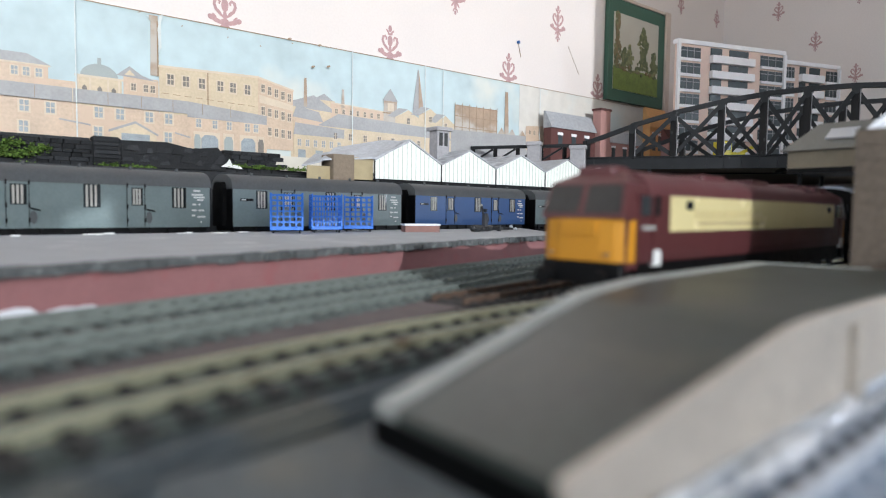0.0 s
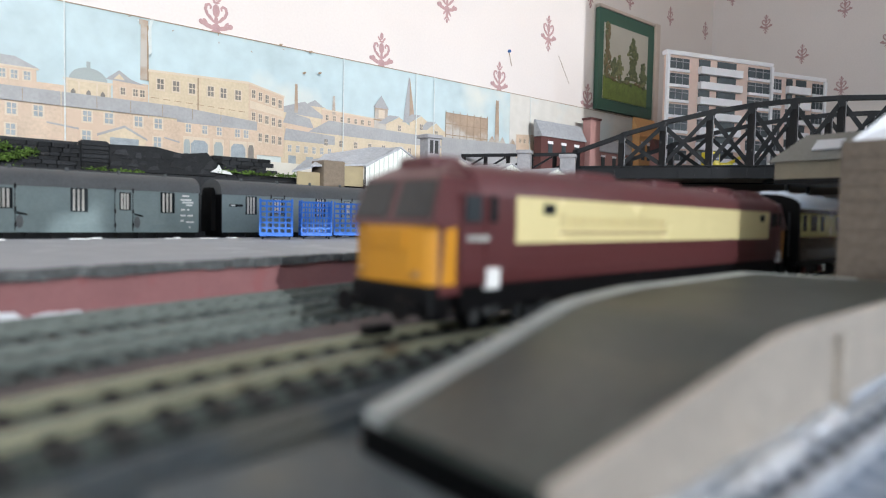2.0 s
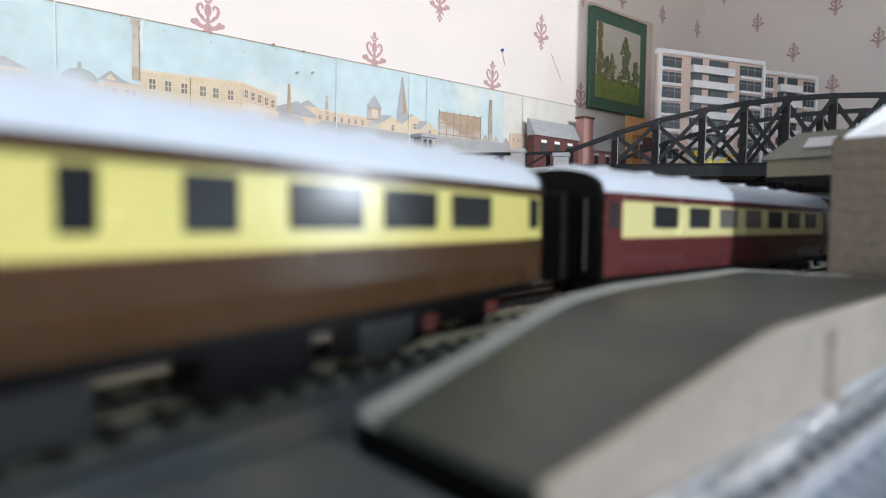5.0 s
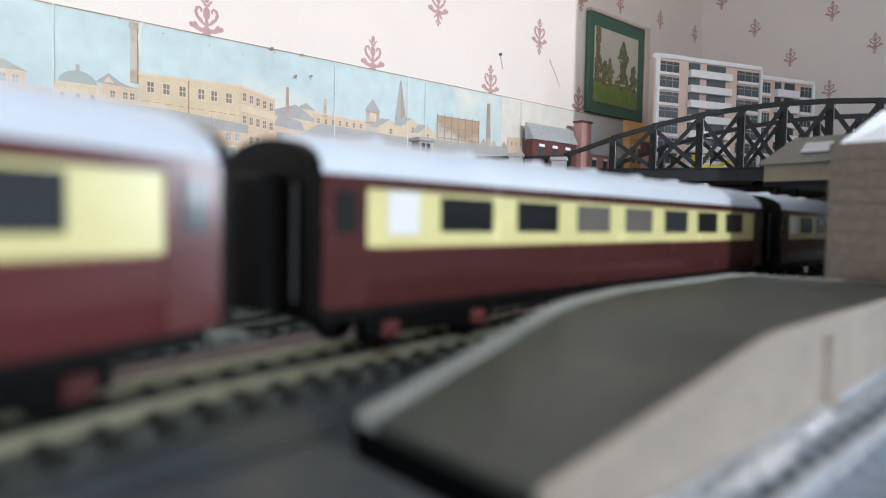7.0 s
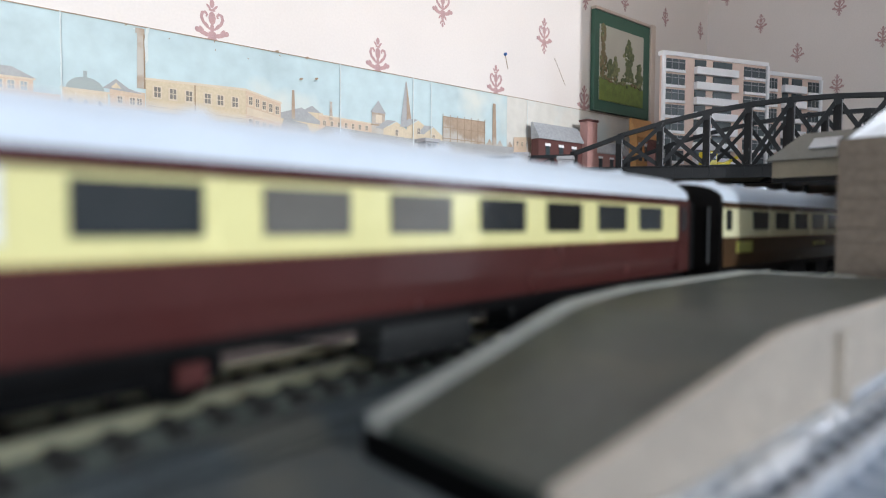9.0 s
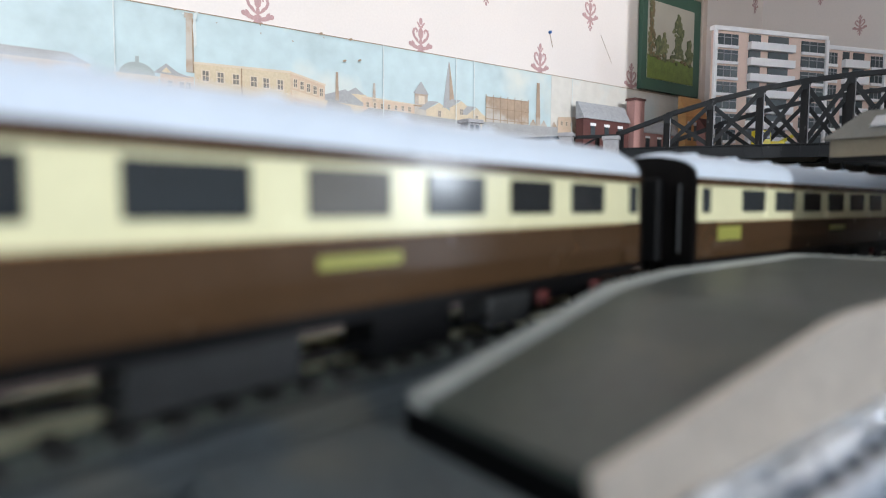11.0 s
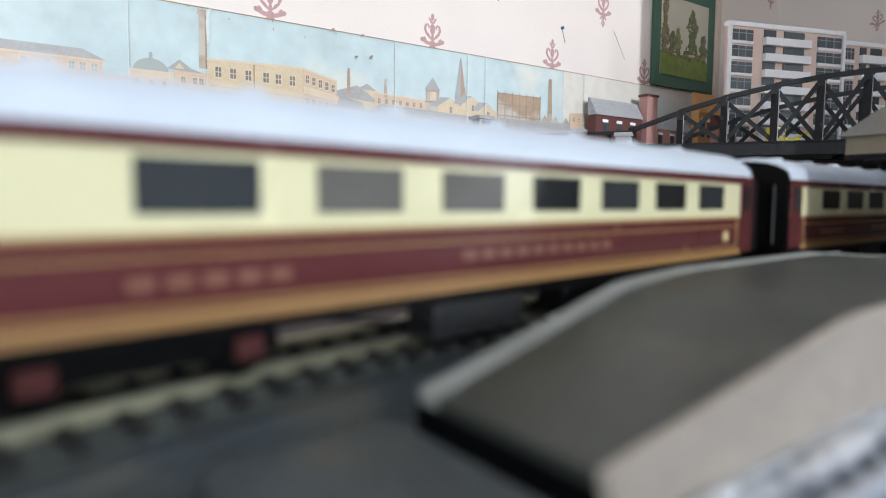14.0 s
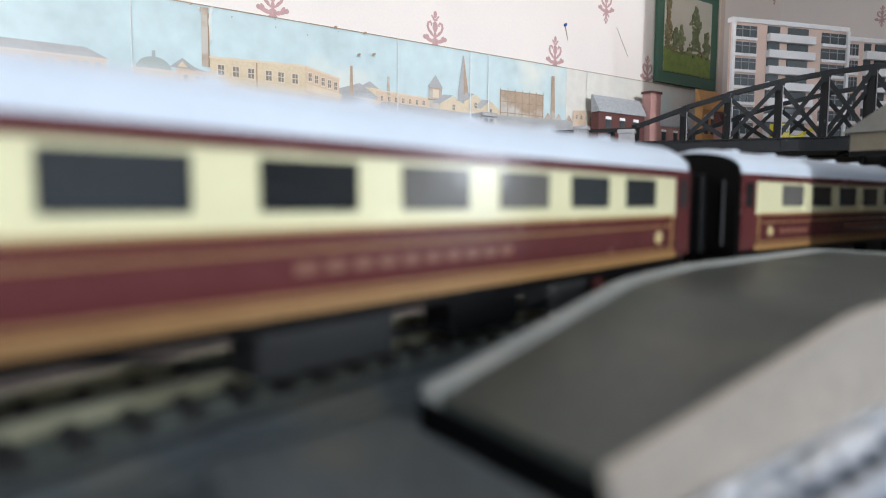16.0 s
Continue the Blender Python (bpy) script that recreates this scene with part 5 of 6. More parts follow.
for lab, body, q in (("grey-green parcels van with barred windows, beside the platform", VANGREY, -0.180), ("grey-green parcels van with barred windows, beside the platform", VANGREY, 0.0427),
                     ("grey-green parcels van with cream notice bars", VANGREY, 0.267), ("blue parcels van with barred windows", VANBLUE, 0.4915), ("grey-green parcels van behind the blue one", VANGREY, 0.718)):
    van(lab, body, q)


# ---- things on the far platform ----
def cage(x, y, rz, label):
    c = thing("roll_cage", label, "roll cage", group="roll cages on the platform", m=pose(x, y, 0.020, 0, 0, rz))
    w, d, h = 0.0135, 0.0115, 0.0345
    part("base", B().box(-w, w, -d, d, 0.0030, 0.0046, CAGEBLUE, 0.0003), c)
    for name, along, fixed in (("front_mesh", "x", -d), ("rear_mesh", "x", d), ("side_mesh", "y", -w), ("side_mesh", "y", w)):
        b = B()
        half = w if along == "x" else d
        put = (lambda u0, u1, z0, z1: b.box(u0, u1, fixed - 0.0004, fixed + 0.0004, z0, z1, CAGEBLUE)) if along == "x" else (lambda u0, u1, z0, z1: b.box(fixed - 0.0004, fixed + 0.0004, u0, u1, z0, z1, CAGEBLUE))
        n = 5
        for i in range(n + 1):
            u = -half + 2 * half * i / n
            put(u - 0.0007, u + 0.0007, 0.0046, h)
        for k in range(7):
            z = 0.0052 + (h - 0.006) * k / 6
            put(-half, half, z - 0.0007, z + 0.0007)
        part(name, b, c)
    for sx in (-1, 1):
        for sy in (-1, 1):
            part("corner_post", B().rod((sx * w, sy * d, 0.003), (sx * w, sy * d, h + 0.001), 0.0008, CAGEBLUE, 6), c)
            b = B().rod((sx * (w - 0.002) - 0.0006, sy * (d - 0.002), 0.0015), (sx * (w - 0.002) + 0.0006, sy * (d - 0.002), 0.0015), 0.0015, BLACK, 10)
            part("castor", b, c)
    return c


cage(0.247, 0.527, -25, "blue plastic mesh roll cage on castors")
cage(0.289, 0.533, -22, "blue plastic mesh roll cage on castors")
cage(0.332, 0.545, -30, "blue plastic mesh roll cage on castors")
crate = thing("luggage_box", "brown box seat with a pale lid", "box", m=pose(0.385, 0.512, 0.020, 0, 0, -20))
part("box_body", B().box(-0.018, 0.018, -0.008, 0.008, 0, 0.0065, CRATEBROWN, 0.0005), crate)
part("lid", B().box(-0.0187, 0.0187, -0.0087, 0.0087, 0.0065, 0.0082, PALEROOF, 0.0004), crate, "pale lid")
# a dark figurine of a railwayman with one arm up
b = B()
b.rod((0, 0, 0), (0, 0, 0.011), 0.0030, FIGURE, 8, 0.0036).rod((0, 0, 0.011), (0, 0, 0.0195), 0.0036, FIGURE, 8, 0.0031)
b.rod((-0.003, 0, 0.019), (-0.0055, 0, 0.0275), 0.0011, FIGURE, 6).rod((0.003, 0, 0.019), (0.0048, 0, 0.011), 0.0011, FIGURE, 6)
b.ball((0, 0, 0.0222), 0.0020, FIGURE).rod((0, 0, 0.0232), (0, 0, 0.0242), 0.0023, FIGURE, 8).ball((-0.0056, 0, 0.0282), 0.0013, CURTAIN)
thing("toy_figurine", "tiny dark painted figurine with a raised arm", "figurine", build=b, m=pose(0.470, 0.508, 0.020))
# fallen black lamp lying on the platform
fl = thing("fallen_lamp", "shiny black lamp standard lying on the platform", "lamp", m=pose(0.448, 0.492, 0.0236, 0, 0, 12))
part("lamp_body", B().rod((-0.012, 0, 0), (0.022, 0, 0), 0.0036, BLACKSHINE, 12, 0.0028).ball((-0.012, 0, 0), 0.0036, BLACKSHINE, 10, 6), fl, smooth=True)
part("lamp_neck", B().rod((0.022, 0, 0), (0.062, 0, -0.001), 0.0022, BLACKSHINE, 10, 0.0015), fl)
part("lamp_bracket", B().box(0.034, 0.037, -0.002, 0.002, -0.0034, 0.003, UNDERGREY).ball((0.06, 0, 0.0012), 0.002, PALEROOF, 6, 4).ball((0.066, -0.002, -0.0012), 0.0018, PALEROOF, 6, 4), fl)
b = B()
rnd = random.Random(8)
for k in range(16):
    x = rnd.uniform(-0.05, 0.36)
    y = BACK(x) - rnd.uniform(0.003, 0.02)
    b.box(x, x + rnd.uniform(0.004, 0.016), y, y + 0.003, 0.02, 0.0205 + rnd.random() * 0.0006, WHITEPRINT)
tagged(thing("paper_scraps", "scattered white paper scraps on the platform", "scraps", build=b), kind="stuff")
rnd = random.Random(31)
b = B()
for k in range(7):
    b.prism(petal(0.014 + 0.0075 * k, 0.0022 - 0.0002 * k + 0.0010 * math.sin(2.2 * k), 0.006 + 0.004 * rnd.random(), 0.0030 - 0.00033 * k, rnd.uniform(-6, 10), 9), "y", -0.0004 - 0.00002 * k, 0.0, PALEROOF)
thing("white_stain", "white patch at the foot of the platform face", "stain", build=b, kind="structure", m=pose(0.0, 0.2515, 0.0008, 0, 0, 17.2))

# ---- canopy with gabled valances behind the vans ----
can = thing("platform_canopy", "station canopy with white boarded gables and slate ridge roofs", "canopy", m=pose(0, 0.655, 0))
ez, depth = 0.080, 0.10
edges = (0.421, 0.525, 0.624, 0.727, 0.83, 0.93)
for i in range(5):
    x, w = edges[i], edges[i + 1] - edges[i]
    vz = ez + 0.0215
    pz = ez + (0.049 if i == 0 else 0.043)
    pts = [(x, ez), (x + w, ez), (x + w, vz), (x + w / 2, pz), (x, vz)]
    gable = part("gable_valance", B().prism(pts, "y", -0.001, 0.001, VALANCE), can, "white vertical boarded gable")
    n = int(w / 0.0068)
    for k in range(1, n):
        u = x + w * k / n
        t = 1 - abs(u - x - w / 2) / (w / 2)
        part("board_groove", B().box(u - 0.00035, u + 0.00035, -0.0013, -0.001, ez, vz + (pz - vz) * t - 0.001, VALGREEN), gable)
    for s in (-1, 1):
        xe, xm = (x, x + w / 2) if s < 0 else (x + w, x + w / 2)
        v = [(xe, -0.003, vz), (xm, -0.003, pz + 0.0004), (xm, depth, pz + 0.0004), (xe, depth, vz)]
        v += [(a, c, d + 0.0018) for a, c, d in v]
        part("roof_slope", B().mesh(v, [(3, 2, 1, 0), (4, 5, 6, 7), (0, 1, 5, 4), (1, 2, 6, 5), (2, 3, 7, 6), (3, 0, 4, 7)], SLATE), can, "grey slate roof slope")
        for r in range(6):
            for c in range(7):
                y0, dy = depth * c / 7, depth / 7 - 0.0006
                lo, hi = Vector((xe, y0, vz + 0.0019)), Vector((xm, y0, pz + 0.0023))
                a0, a1 = lo.lerp(hi, r / 6), lo.lerp(hi, (r + 0.93) / 6)
                q = [a0, a1, a1 + Vector((0, dy, 0)), a0 + Vector((0, dy, 0))]
                up = (Vector((0, 0, 0.0006)), Vector((0, 0, 0.0002)), Vector((0, 0, 0.0002)), Vector((0, 0, 0.0006)))
                if i < 3:
                    part("slate_panel", B().mesh(q + [a + c2 for a, c2 in zip(q, up)], [(3, 2, 1, 0), (4, 5, 6, 7), (0, 1, 5, 4), (1, 2, 6, 5), (2, 3, 7, 6), (3, 0, 4, 7)], SLATE), can)
        if s > 0 or i < 1:
            lo, hi = Vector((xe, 0.030, vz + 0.0030)), Vector((xm, 0.030, pz + 0.0034))
            a0, a1 = lo.lerp(hi, 0.35), lo.lerp(hi, 0.72)
            q = [a0, a1, a1 + Vector((0, 0.034, 0)), a0 + Vector((0, 0.034, 0))]
            part("skylight", B().mesh(q + [a + Vector((0, 0, 0.0008)) for a in q], [(3, 2, 1, 0), (4, 5, 6, 7), (0, 1, 5, 4), (1, 2, 6, 5), (2, 3, 7, 6), (3, 0, 4, 7)], PALEROOF), can, "pale skylight strip")
    part("drain_pipe", B().rod((x, -0.0016, 0.0), (x, -0.0016, vz), 0.0009, BLACK, 6), can)
part("fascia_board", B().box(0.422, 0.93, 0.002, 0.10, ez - 0.010, ez - 0.001, BLACK), can)
part("end_boarding", B().box(0.394, 0.4205, 0.002, 0.004, ez - 0.002, ez + 0.0245, CREAMWOOD), can, "cream vertical boarding")
part("brick_pier", B().box(0.3655, 0.3935, 0.0, 0.03, 0.0, ez + 0.0265, BROWNBRICK, 0.0005), can, "brown brick pier")
part("end_boarding", B().box(0.336, 0.365, 0.008, 0.010, ez - 0.006, ez + 0.012, CREAMWOOD), can)
for v in ([(0.352, 0.006, ez + 0.020), (0.4215, -0.002, ez + 0.0255), (0.472, -0.002, ez + 0.049), (0.466, 0.05, ez + 0.054), (0.40, 0.06, ez + 0.040)],
          [(0.330, 0.010, ez + 0.012), (0.352, 0.004, ez + 0.018), (0.40, 0.058, ez + 0.036), (0.372, 0.06, ez + 0.030)]):
    n = len(v)
    w = v + [(p, q, r - 0.002) for p, q, r in v]
    part("hip_slope", B().mesh(w, [tuple(range(n)), tuple(range(2 * n - 1, n - 1, -1))] + [(i, n + i, n + (i + 1) % n, (i + 1) % n) for i in range(n)], SLATE), can, "grey slate hip")
a, y, zt = 0.558, 0.045, 0.158
ch = part("chimney", B().box(a - 0.011, a + 0.011, y - 0.009, y + 0.009, ez + 0.02, zt - 0.005, GREYPLASTIC, 0.0005), can, "grey chimney stack")
part("chimney_cap", B().box(a - 0.0145, a + 0.0145, y - 0.0125, y + 0.0125, zt - 0.005, zt, GREYPLASTIC, 0.001), ch)
for k in (-0.0045, 0.0045):
    part("flue_panel", B().box(a + k - 0.0028, a + k + 0.0028, y - 0.0096, y - 0.009, zt - 0.026, zt - 0.008, UNDERGREY), ch)
# plain black box behind, under the canopy
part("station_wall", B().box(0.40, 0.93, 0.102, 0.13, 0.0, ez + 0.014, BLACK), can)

# ---- dark stone retaining wall in front of the backscene ----
ret = thing("retaining_wall", "dark slate stone retaining wall with mossy ledges", "wall", kind="structure")
part("wall_core", B().box(-0.9, 0.36, 0.803, 0.83, 0.0, 0.114, STONEDARK), ret)
part("wall_core", B().box(0.36, 0.50, 0.803, 0.83, 0.0, 0.0935, STONEDARK), ret)
STONE = [B().box(-0.5, 0.5, -0.5, 0.5, -0.5, 0.5, STONEDARK, 0.08).data("stone") for _ in range(1)]
rnd = random.Random(21)
z = 0.060
while z < 0.114:
    hgt = rnd.uniform(0.0035, 0.0055)
    x = -0.12
    while x < 0.36:
        w = rnd.uniform(0.007, 0.02)
        if not (0.172 < x < 0.285 and z > 0.09):
            part("stone", STONE[0], ret, m=pose(x + w / 2, 0.8015 + rnd.uniform(-0.0012, 0.001), z + hgt / 2) @ Matrix.Diagonal((w * 0.95, 0.008, hgt * 0.93, 1)))
        x += w
    z += hgt
part("rock_face", B().prism([(0.168, 0.088), (0.29, 0.088), (0.292, 0.104), (0.280, 0.117), (0.25, 0.113), (0.22, 0.119), (0.168, 0.1175)], "y", 0.794, 0.81, STONEDARK), ret, "smooth dark rock face")
part("torn_paper", B().prism([(0.284, 0.0935), (0.312, 0.0915), (0.306, 0.0965), (0.298, 0.0965), (0.2945, 0.1035), (0.2915, 0.0985)], "y", 0.7925, 0.7938, WHITEPRINT), ret, "torn white paper edge")
for k in range(26):
    x, w = 0.170 + 0.0046 * k, rnd.uniform(0.006, 0.016)
    z = 0.090 + rnd.uniform(0.0, 0.020)
    part("rock_facet", B().prism([(x, z), (x + w, z + rnd.uniform(-0.002, 0.002)), (x + w * 0.8, z + rnd.uniform(0.003, 0.007)), (x + w * 0.2, z + rnd.uniform(0.003, 0.006))], "y", 0.7925 + rnd.uniform(0, 0.0012), 0.7945, STONEDARK), ret)
part("pier", B().box(0.142, 0.168, 0.790, 0.81, 0.0, 0.120, STONEDARK, 0.001), ret)
for k in range(8):
    part("stone", STONE[0], ret, m=pose(0.155, 0.7895, 0.084 + 0.0046 * k) @ Matrix.Diagonal((0.027, 0.006, 0.0041, 1)))
part("coping", B().box(-0.9, 0.14, 0.797, 0.828, 0.1145, 0.1175, STONEDARK, 0.001), ret)
b = B()


def clump(b, x, y, z, r, n, rnd):
    """Small tilted leaf flakes round a place."""
    for _ in range(n):
        p = Vector((x + rnd.gauss(0, r), y + rnd.gauss(0, r * 0.35), z + abs(rnd.gauss(0, r * 0.4))))
        s = rnd.uniform(0.0008, 0.002)
        m = Matrix.Translation(p) @ Euler((rnd.uniform(-1, 1), rnd.uniform(-1, 1), rnd.uniform(0, 6))).to_matrix().to_4x4()
        b.mesh([(-s, -s * 0.5, 0), (s, -s * 0.5, 0), (s * 0.7, s * 0.6, s * 0.4), (-s * 0.6, s * 0.6, s * 0.3)], [(0, 1, 2, 3)], MOSS, m)


for k in range(11):
    clump(b, -0.06 + 0.014 * k, 0.793, 0.089 + 0.007 * math.sin(k * 1.7), 0.006, 130, rnd)
for k in range(9):
    clump(b, 0.30 + 0.016 * k, 0.795, 0.0935, 0.005, 80, rnd)
for k in range(7):
    clump(b, 0.045 + 0.008 * k, 0.794, 0.094 + 0.004 * (k % 4), 0.006, 150, rnd)
for k in range(5):
    clump(b, 0.15 + 0.012 * k, 0.785, 0.087, 0.003, 50, rnd)
tagged(thing("moss", "bright green moss clumps on the retaining wall", "moss", build=b), kind="stuff")
thing("ledge_board", "dark ledge at the foot of the retaining wall", "ledge", kind="structure", build=B().box(-0.9, 0.55, 0.765, 0.803, 0.0, 0.0855, STONEDARK, 0.001))

# ---- upper level, bridge ----
BA, BD = Vector((0.851, 0.675, 0)), Vector((0.529, -0.8486, 0))
BN = Vector((0.8486, 0.529, 0))
upper = thing("upper_level", "raised grey-brown street level behind the bridge", "ground", kind="structure")
poly = [tuple((BA + BD * s + BN * 0.03)[:2]) for s in (-0.17, 0.75)] + [(WALL_X - 0.005, 0.1), (WALL_X - 0.005, WALL_Y - 0.02), (0.72, WALL_Y - 0.02)]
part("street_slab", B().prism(poly, "z", 0.115, 0.127, BROWNBRICK), upper)
part("street_wall", B().prism([tuple((BA + BD * s + BN * o)[:2]) for s, o in ((-0.17, 0.035), (-0.02, 0.035), (-0.02, 0.045), (-0.17, 0.045))], "z", 0, 0.115, BROWNBRICK), upper)
for px, py in ((1.5, 0.15), (1.5, 0.75), (1.1, 0.75)):
    part("leg", B().box(px - 0.02, px + 0.02, py - 0.02, py + 0.02, 0, 0.115, BLACK), upper)
bridge = thing("girder_bridge", "black bowstring truss road bridge on grey piers", "bridge")
SP = [0.0, 0.073, 0.136, 0.205, 0.264, 0.322, 0.384, 0.448, 0.508, 0.567, 0.634, 0.697, 0.77]


def arch(s):
    return 0.2335 - 0.075 * (abs(s - 0.385) / 0.385) ** 2.1


def bp(s, z, o=0.0):
    p = BA + BD * s + BN * o
    return (p.x, p.y, z)


# two trusses, the rear one set further along by the skew
for o, skew in ((0.0, 0.0), (0.15, 0.08)):
    tr = part("truss", B().beam(bp(skew - 0.005, 0.1225, o), bp(skew + 0.775, 0.1225, o), 0.006, 0.019, DARKMETAL), bridge)
    part("flange", B().beam(bp(skew - 0.005, 0.1327, o - 0.001), bp(skew + 0.775, 0.1327, o - 0.001), 0.011, 0.0016, DARKMETAL), tr)
    for k in range(30):
        part("rivet_plate", B().beam(bp(skew + 0.01 + 0.025 * k, 0.1225, o - 0.0035), bp(skew + 0.013 + 0.025 * k, 0.1225, o - 0.0035), 0.0012, 0.018, DARKMETAL), tr)
    part("end_post", B().beam(bp(skew, 0.130, o), bp(skew, 0.1605, o), 0.009, 0.009, DARKMETAL), tr)
    for i in range(len(SP) - 1):
        s0, s1 = SP[i], SP[i + 1]
        part("top_chord", B().beam(bp(skew + s0 - 0.002, arch(s0) - 0.002, o), bp(skew + s1 + 0.002, arch(s1) - 0.002, o), 0.009, 0.0068, DARKMETAL), tr)
        if i:
            part("upright", B().beam(bp(skew + s0, 0.130, o), bp(skew + s0, arch(s0) - 0.003, o), 0.009, 0.0070, DARKMETAL), tr)
            # the upright's edge highlight, made as a thin pale rod
            part("bright_stay", B().rod(bp(skew + s0 + 0.0045, 0.133, o - 0.006), bp(skew + s0 + 0.0045, arch(s0) - 0.008, o - 0.006), 0.0006, GREYPLASTIC, 6), tr, "pale rod painting the upright's lit edge")
        if 0 < i < len(SP) - 2:
            part("diagonal", B().beam(bp(skew + s0, arch(s0) - 0.006, o + 0.003), bp(skew + s1, 0.134, o + 0.003), 0.0022, 0.0064, DARKMETAL), tr)
            part("diagonal", B().beam(bp(skew + s0, 0.134, o - 0.003), bp(skew + s1, arch(s1) - 0.006, o - 0.003), 0.0022, 0.0064, DARKMETAL), tr)
            part("gusset", B().prism([(-0.008, 0), (0.008, 0), (0.004, -0.012), (-0.004, -0.012)], "y", -0.0005, 0.0005, DARKMETAL,
                                     Matrix.Translation(bp(skew + s0, arch(s0) - 0.003, o - 0.0048)) @ Matrix.Rotation(math.atan2(BD.y, BD.x), 4, "Z")), tr)
part("deck", B().prism([bp(s, 0, o)[:2] for s, o in ((-0.2, 0.0), (0.75, 0.0), (0.75, 0.095), (-0.2, 0.095))], "z", 0.1215, 0.1265, DARKMETAL), bridge)
for s in (0.1, 0.3, 0.5):
    part("cross_girder", B().beam(bp(s, 0.116, 0.0), bp(s, 0.116, 0.095), 0.006, 0.011, DARKMETAL), bridge)
# low approach parapet
for i in range(5):
    s0, s1 = -0.2 + 0.04 * i, -0.16 + 0.04 * i
    part("parapet_rail", B().beam(bp(s0, 0.1535, 0), bp(s1, 0.1535, 0), 0.005, 0.0055, DARKMETAL), bridge)
    part("parapet_post", B().beam(bp(s0 + 0.004, 0.1265, 0), bp(s0 + 0.004, 0.151, 0), 0.005, 0.005, DARKMETAL), bridge)
    part("parapet_brace", B().beam(bp(s0 + 0.004, 0.129, 0), bp(s1, 0.150, 0), 0.003, 0.003, DARKMETAL), bridge)
for s, w, zt in ((-0.085, 0.011, 0.160), (-0.012, 0.012, 0.152), (0.735, 0.03, 0.16)):
    m = Matrix.Translation(bp(s, 0, -0.012)) @ Matrix.Rotation(math.atan2(BD.y, BD.x), 4, "Z")
    pier = part("stone_pier", B().box(-w, w, -w * 0.8, w * 0.8, 0, zt - 0.006, GREYPLASTIC, 0.0008, m), bridge, "grey stone pier")
    part("pier_cap", B().box(-w - 0.002, w + 0.002, -w * 0.8 - 0.002, w * 0.8 + 0.002, zt - 0.006, zt, GREYPLASTIC, 0.0012, m), pier)


# ---- card buildings on the upper level ----
def tower_block(x, y, width, height, label, floors, z0=0.127):
    rz = math.degrees(math.atan2(-0.09, 0.25))
    f = thing("card_flats", label, "model building", m=pose(x, y, z0, 0, 0, rz))
    part("card_body", B().box(0.003, width - 0.003, 0.003, 0.012, 0, height - 0.003, CONCRETE), f)
    part("roof_edge", B().box(0, width, 0.0, 0.014, height - 0.008, height, FLATWHITE, 0.0004), f)
    for xx in (0.0, width - 0.006):
        part("white_fin", B().box(xx, xx + 0.006, -0.002, 0.003, 0, height - 0.008, FLATWHITE), f)
    fh = (height - 0.010) / floors
    for k in range(floors):
        zt = height - 0.010 - fh * k
        a, c, d, e, g = 0.007, width * 0.205, width * 0.295, width * 0.68, width * 0.76
        def glazed(u0, u1):
            w = part("window", B().box(u0, u1, 0.0016, 0.0028, zt - fh * 0.80, zt - fh * 0.12, FLATGLASS), f)
            for m in range(1, 3):
                u = u0 + (u1 - u0) * m / 3
                part("mullion", B().box(u - 0.0006, u + 0.0006, 0.0008, 0.0016, zt - fh * 0.80, zt - fh * 0.12, GREYPLASTIC), w)
            part("transom", B().box(u0, u1, 0.0008, 0.0016, zt - fh * 0.36, zt - fh * 0.32, GREYPLASTIC), w)
        glazed(a, c)
        glazed(g, width - 0.007)
        part("spandrel", B().box(a, c, -0.0005, 0.0028, zt - fh, zt - fh * 0.82, FLATWHITE), f)
        part("spandrel", B().box(g, width - 0.007, -0.0005, 0.0028, zt - fh, zt - fh * 0.82, FLATWHITE), f)
        for u0, u1 in ((d, d + width * 0.1), (d + width * 0.17, e - width * 0.04)):
            part("window", B().box(u0, u1, 0.0010, 0.0028, zt - fh * 0.5, zt - fh * 0.02, FLATGLASS), f)
        part("balcony", B().box(d - 0.002, e, -0.007, 0.0028, zt - fh, zt - fh * 0.52, FLATWHITE, 0.0004), f, "white balcony front")
    return f


tower_block(1.086, 0.656, 0.262, 0.240, "white and tan card model of a tower block", 8)
tower_block(1.343, 0.577, 0.156, 0.228, "lower white and tan card model of a tower block", 7)


def low_house(x0, x1, y, z1, label, wall_mat, roof_mat, chim=None):
    h = thing("card_house", label, "model building", m=pose(x0, y, 0.127))
    w, t = x1 - x0, z1 - 0.127
    part("house_wall", B().box(0, w, 0, 0.018, 0, t * 0.72, wall_mat), h)
    part("roof", B().prism([(-0.003, t * 0.70), (-0.002, t * 0.74), (0.014, t), (0.018, t), (0.018, t * 0.70)], "x", -0.002, w + 0.002, roof_mat), h, "grey slate roof")
    for k in range(3):
        u = w * (0.2 + 0.3 * k)
        win = part("window", B().box(u - 0.006, u + 0.006, -0.0008, 0, t * 0.36, t * 0.58, FLATGLASS), h)
        part("lintel", B().box(u - 0.0075, u + 0.0075, -0.0011, 0, t * 0.58, t * 0.63, FLATWHITE), win)
    if chim:
        c = part("chimney", B().box(chim - 0.016, chim + 0.016, -0.008, 0.012, 0, t * 1.13, PINKBRICK, 0.0005), h, "pink brick chimney stack")
        part("chimney_cap", B().box(chim - 0.018, chim + 0.018, -0.010, 0.014, t * 1.13, t * 1.17, BRICKRED, 0.0005), c)
    return h


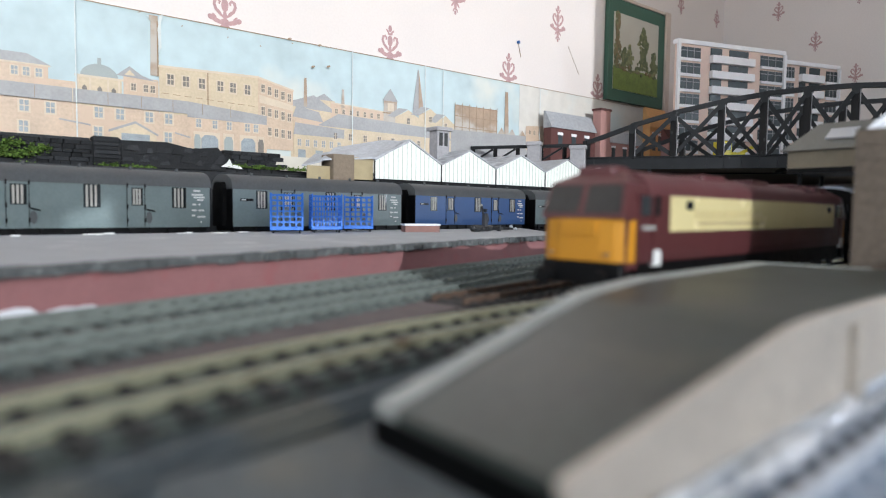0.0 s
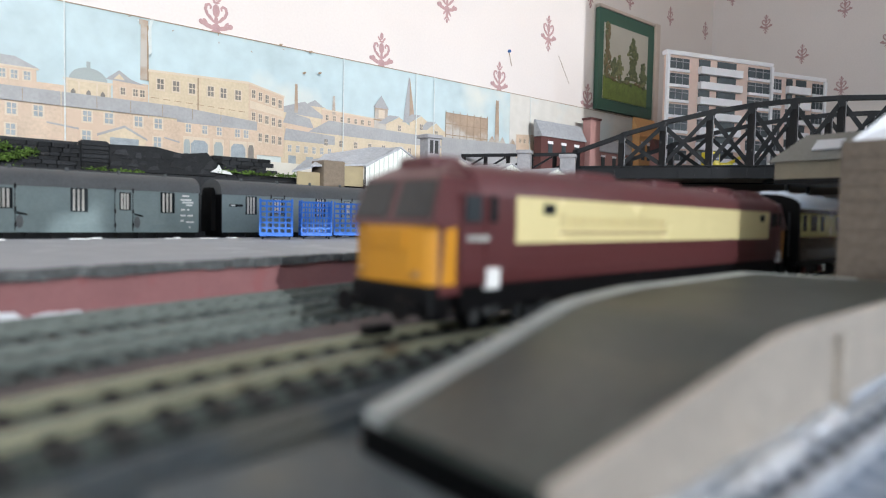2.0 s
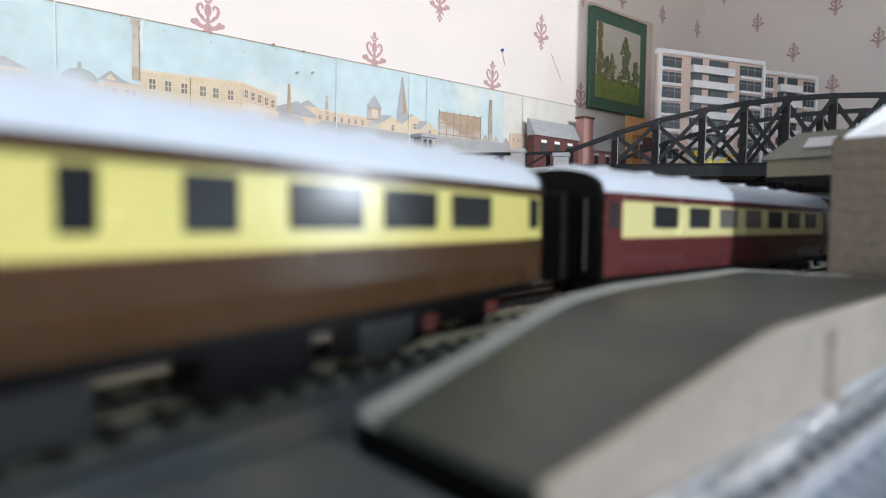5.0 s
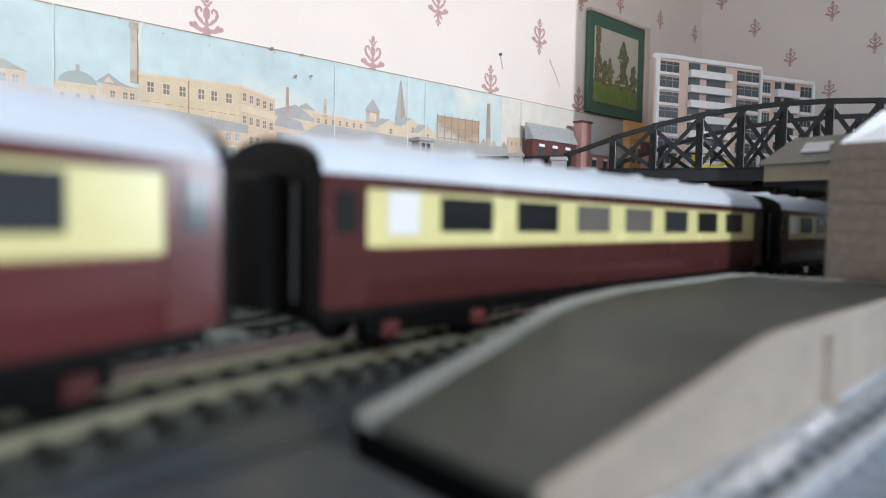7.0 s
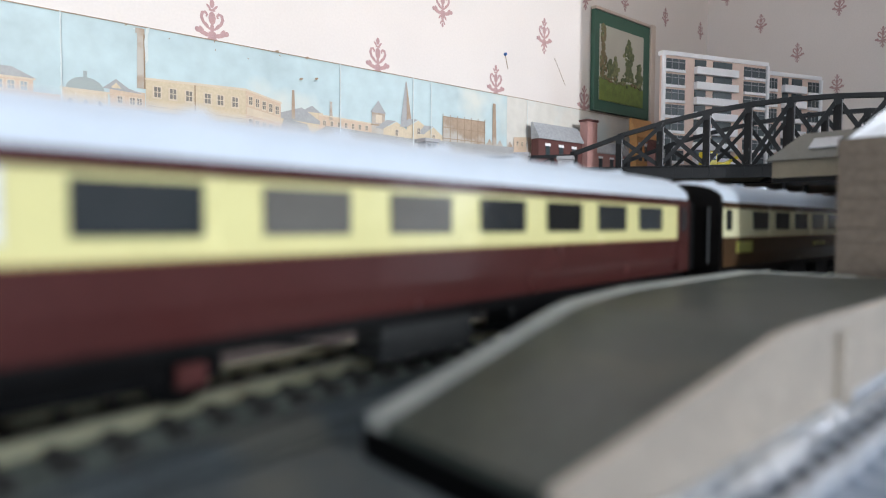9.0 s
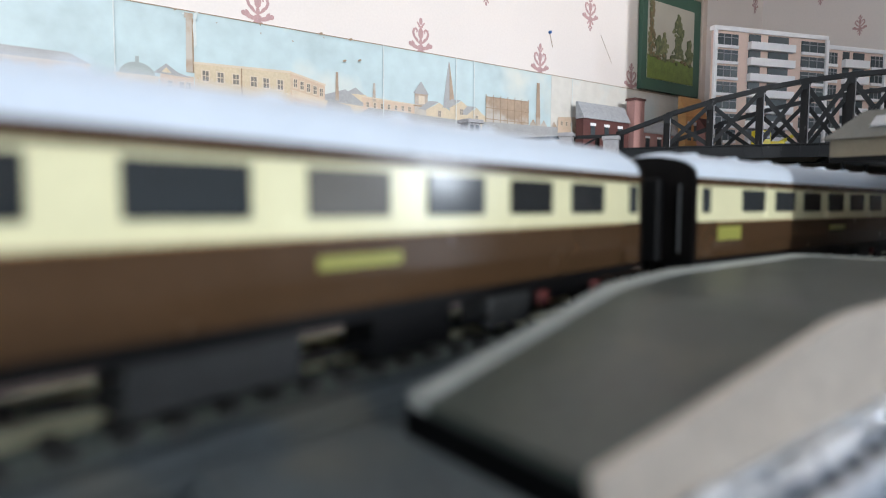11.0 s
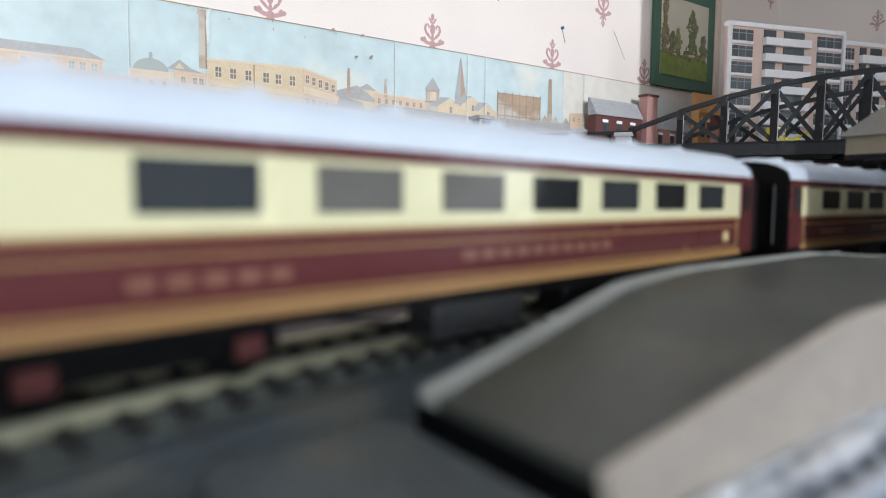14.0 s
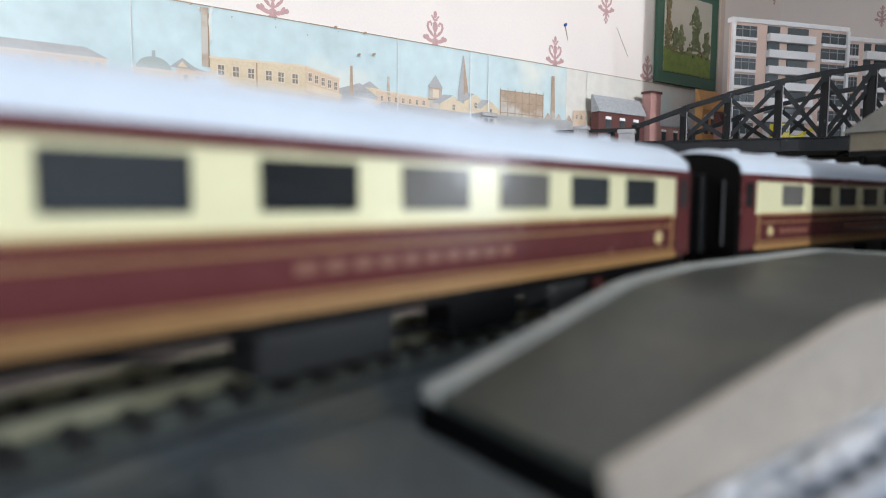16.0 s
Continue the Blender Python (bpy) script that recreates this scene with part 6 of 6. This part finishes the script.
low_house(0.917, 1.05, 0.812, 0.235, "dark red brick card house with slate roof", BRICKRED, SLATE, 0.156)
low_house(1.09, 1.22, 0.815, 0.215, "pink brick card terrace with blue windows", PINKBRICK, SLATE)
low_house(1.225, 1.30, 0.80, 0.275, "orange card warehouse front", ORANGECARD, ORANGECARD)
low_house(1.17, 1.26, 0.72, 0.215, "low red brick card house", PINKBRICK, BRICKRED)
dig = thing("toy_digger", "yellow toy excavator parked on the upper street", "toy vehicle", m=pose(1.075, 0.553, 0.127, 0, 0, -20))
part("cab", B().box(-0.016, 0.004, -0.012, 0.012, 0.010, 0.040, TOYYELLOW, 0.001), dig)
part("bonnet", B().box(0.004, 0.036, -0.011, 0.011, 0.008, 0.022, TOYYELLOW, 0.002), dig)
part("cab_window", B().box(-0.013, 0.001, -0.0125, 0.0125, 0.025, 0.036, GLASSDARK), dig)
part("boom", B().beam((0.03, 0, 0.02), (0.06, 0, 0.034), 0.005, 0.005, TOYYELLOW), dig)
for x in (-0.008, 0.026):
    for y in (-0.013, 0.010):
        part("wheel", B().rod((x, y, 0.008), (x, y + 0.003, 0.008), 0.008, BLACK, 14), dig)
b = B()
rnd = random.Random(5)
for k in range(8):
    clump(b, 0.99 + 0.012 * k, 0.63 - 0.01 * k, 0.130, 0.007, 70, rnd)
tagged(thing("shrubs", "low green scrub behind the bridge", "shrubs", build=b), kind="stuff")


# ---- the passing train ----
GAP_ROWS = [(0, 0.4333), (0.5, 0.4305), (1, 0.4222), (1.3, 0.4102), (1.5, 0.3980), (1.7, 0.3845), (2, 0.3515), (2.5, 0.2895), (3, 0.2080), (3.5, 0.1355), (4, 0.0655), (5.5, -0.229), (6.5, -0.4274), (7, -0.5280), (8, -0.7232), (8.5, -0.8135),
            (10, -1.0795), (11, -1.2555), (11.5, -1.3420), (12, -1.4307), (12.5, -1.5192), (13, -1.6042), (13.5, -1.6855), (14, -1.7678), (14.5, -1.8496), (15, -1.9310), (15.5, -2.0145), (16, -2.1010)]


def gap_at(t):
    """Where the gap behind the locomotive is along the line at t seconds."""
    k = 0
    while k < len(GAP_ROWS) - 2 and GAP_ROWS[k + 1][0] < t:
        k += 1

    def slope(i):
        i0, i1 = max(0, i - 1), min(len(GAP_ROWS) - 1, i + 1)
        return (GAP_ROWS[i1][1] - GAP_ROWS[i0][1]) / (GAP_ROWS[i1][0] - GAP_ROWS[i0][0])
    (t0, a), (t1, c) = GAP_ROWS[k], GAP_ROWS[k + 1]
    h, u = t1 - t0, (t - t0) / (t1 - t0)
    return ((1 + 2 * u) * a + u * h * slope(k)) * (1 - u) ** 2 + (c * (3 - 2 * u) + (u - 1) * h * slope(k + 1)) * u * u


def on_line(q, half):
    (x0, y0, _), (x1, y1, _) = path(q - half), path(q + half)
    return Matrix.Translation(((x0 + x1) / 2, (y0 + y1) / 2, RAIL_TOP)) @ Matrix.Rotation(math.atan2(y1 - y0, x1 - x0), 4, "Z")


def motions():
    times = [i * 0.2 for i in range(81)]
    walk(loco, [(t, on_line(gap_at(t) - 0.130, 0.078)) for t in times])
    for i, c in enumerate(coaches):
        walk(c, [(t, on_line(gap_at(t) + PITCH * (i + 0.5), 0.092)) for t in times])


motions()
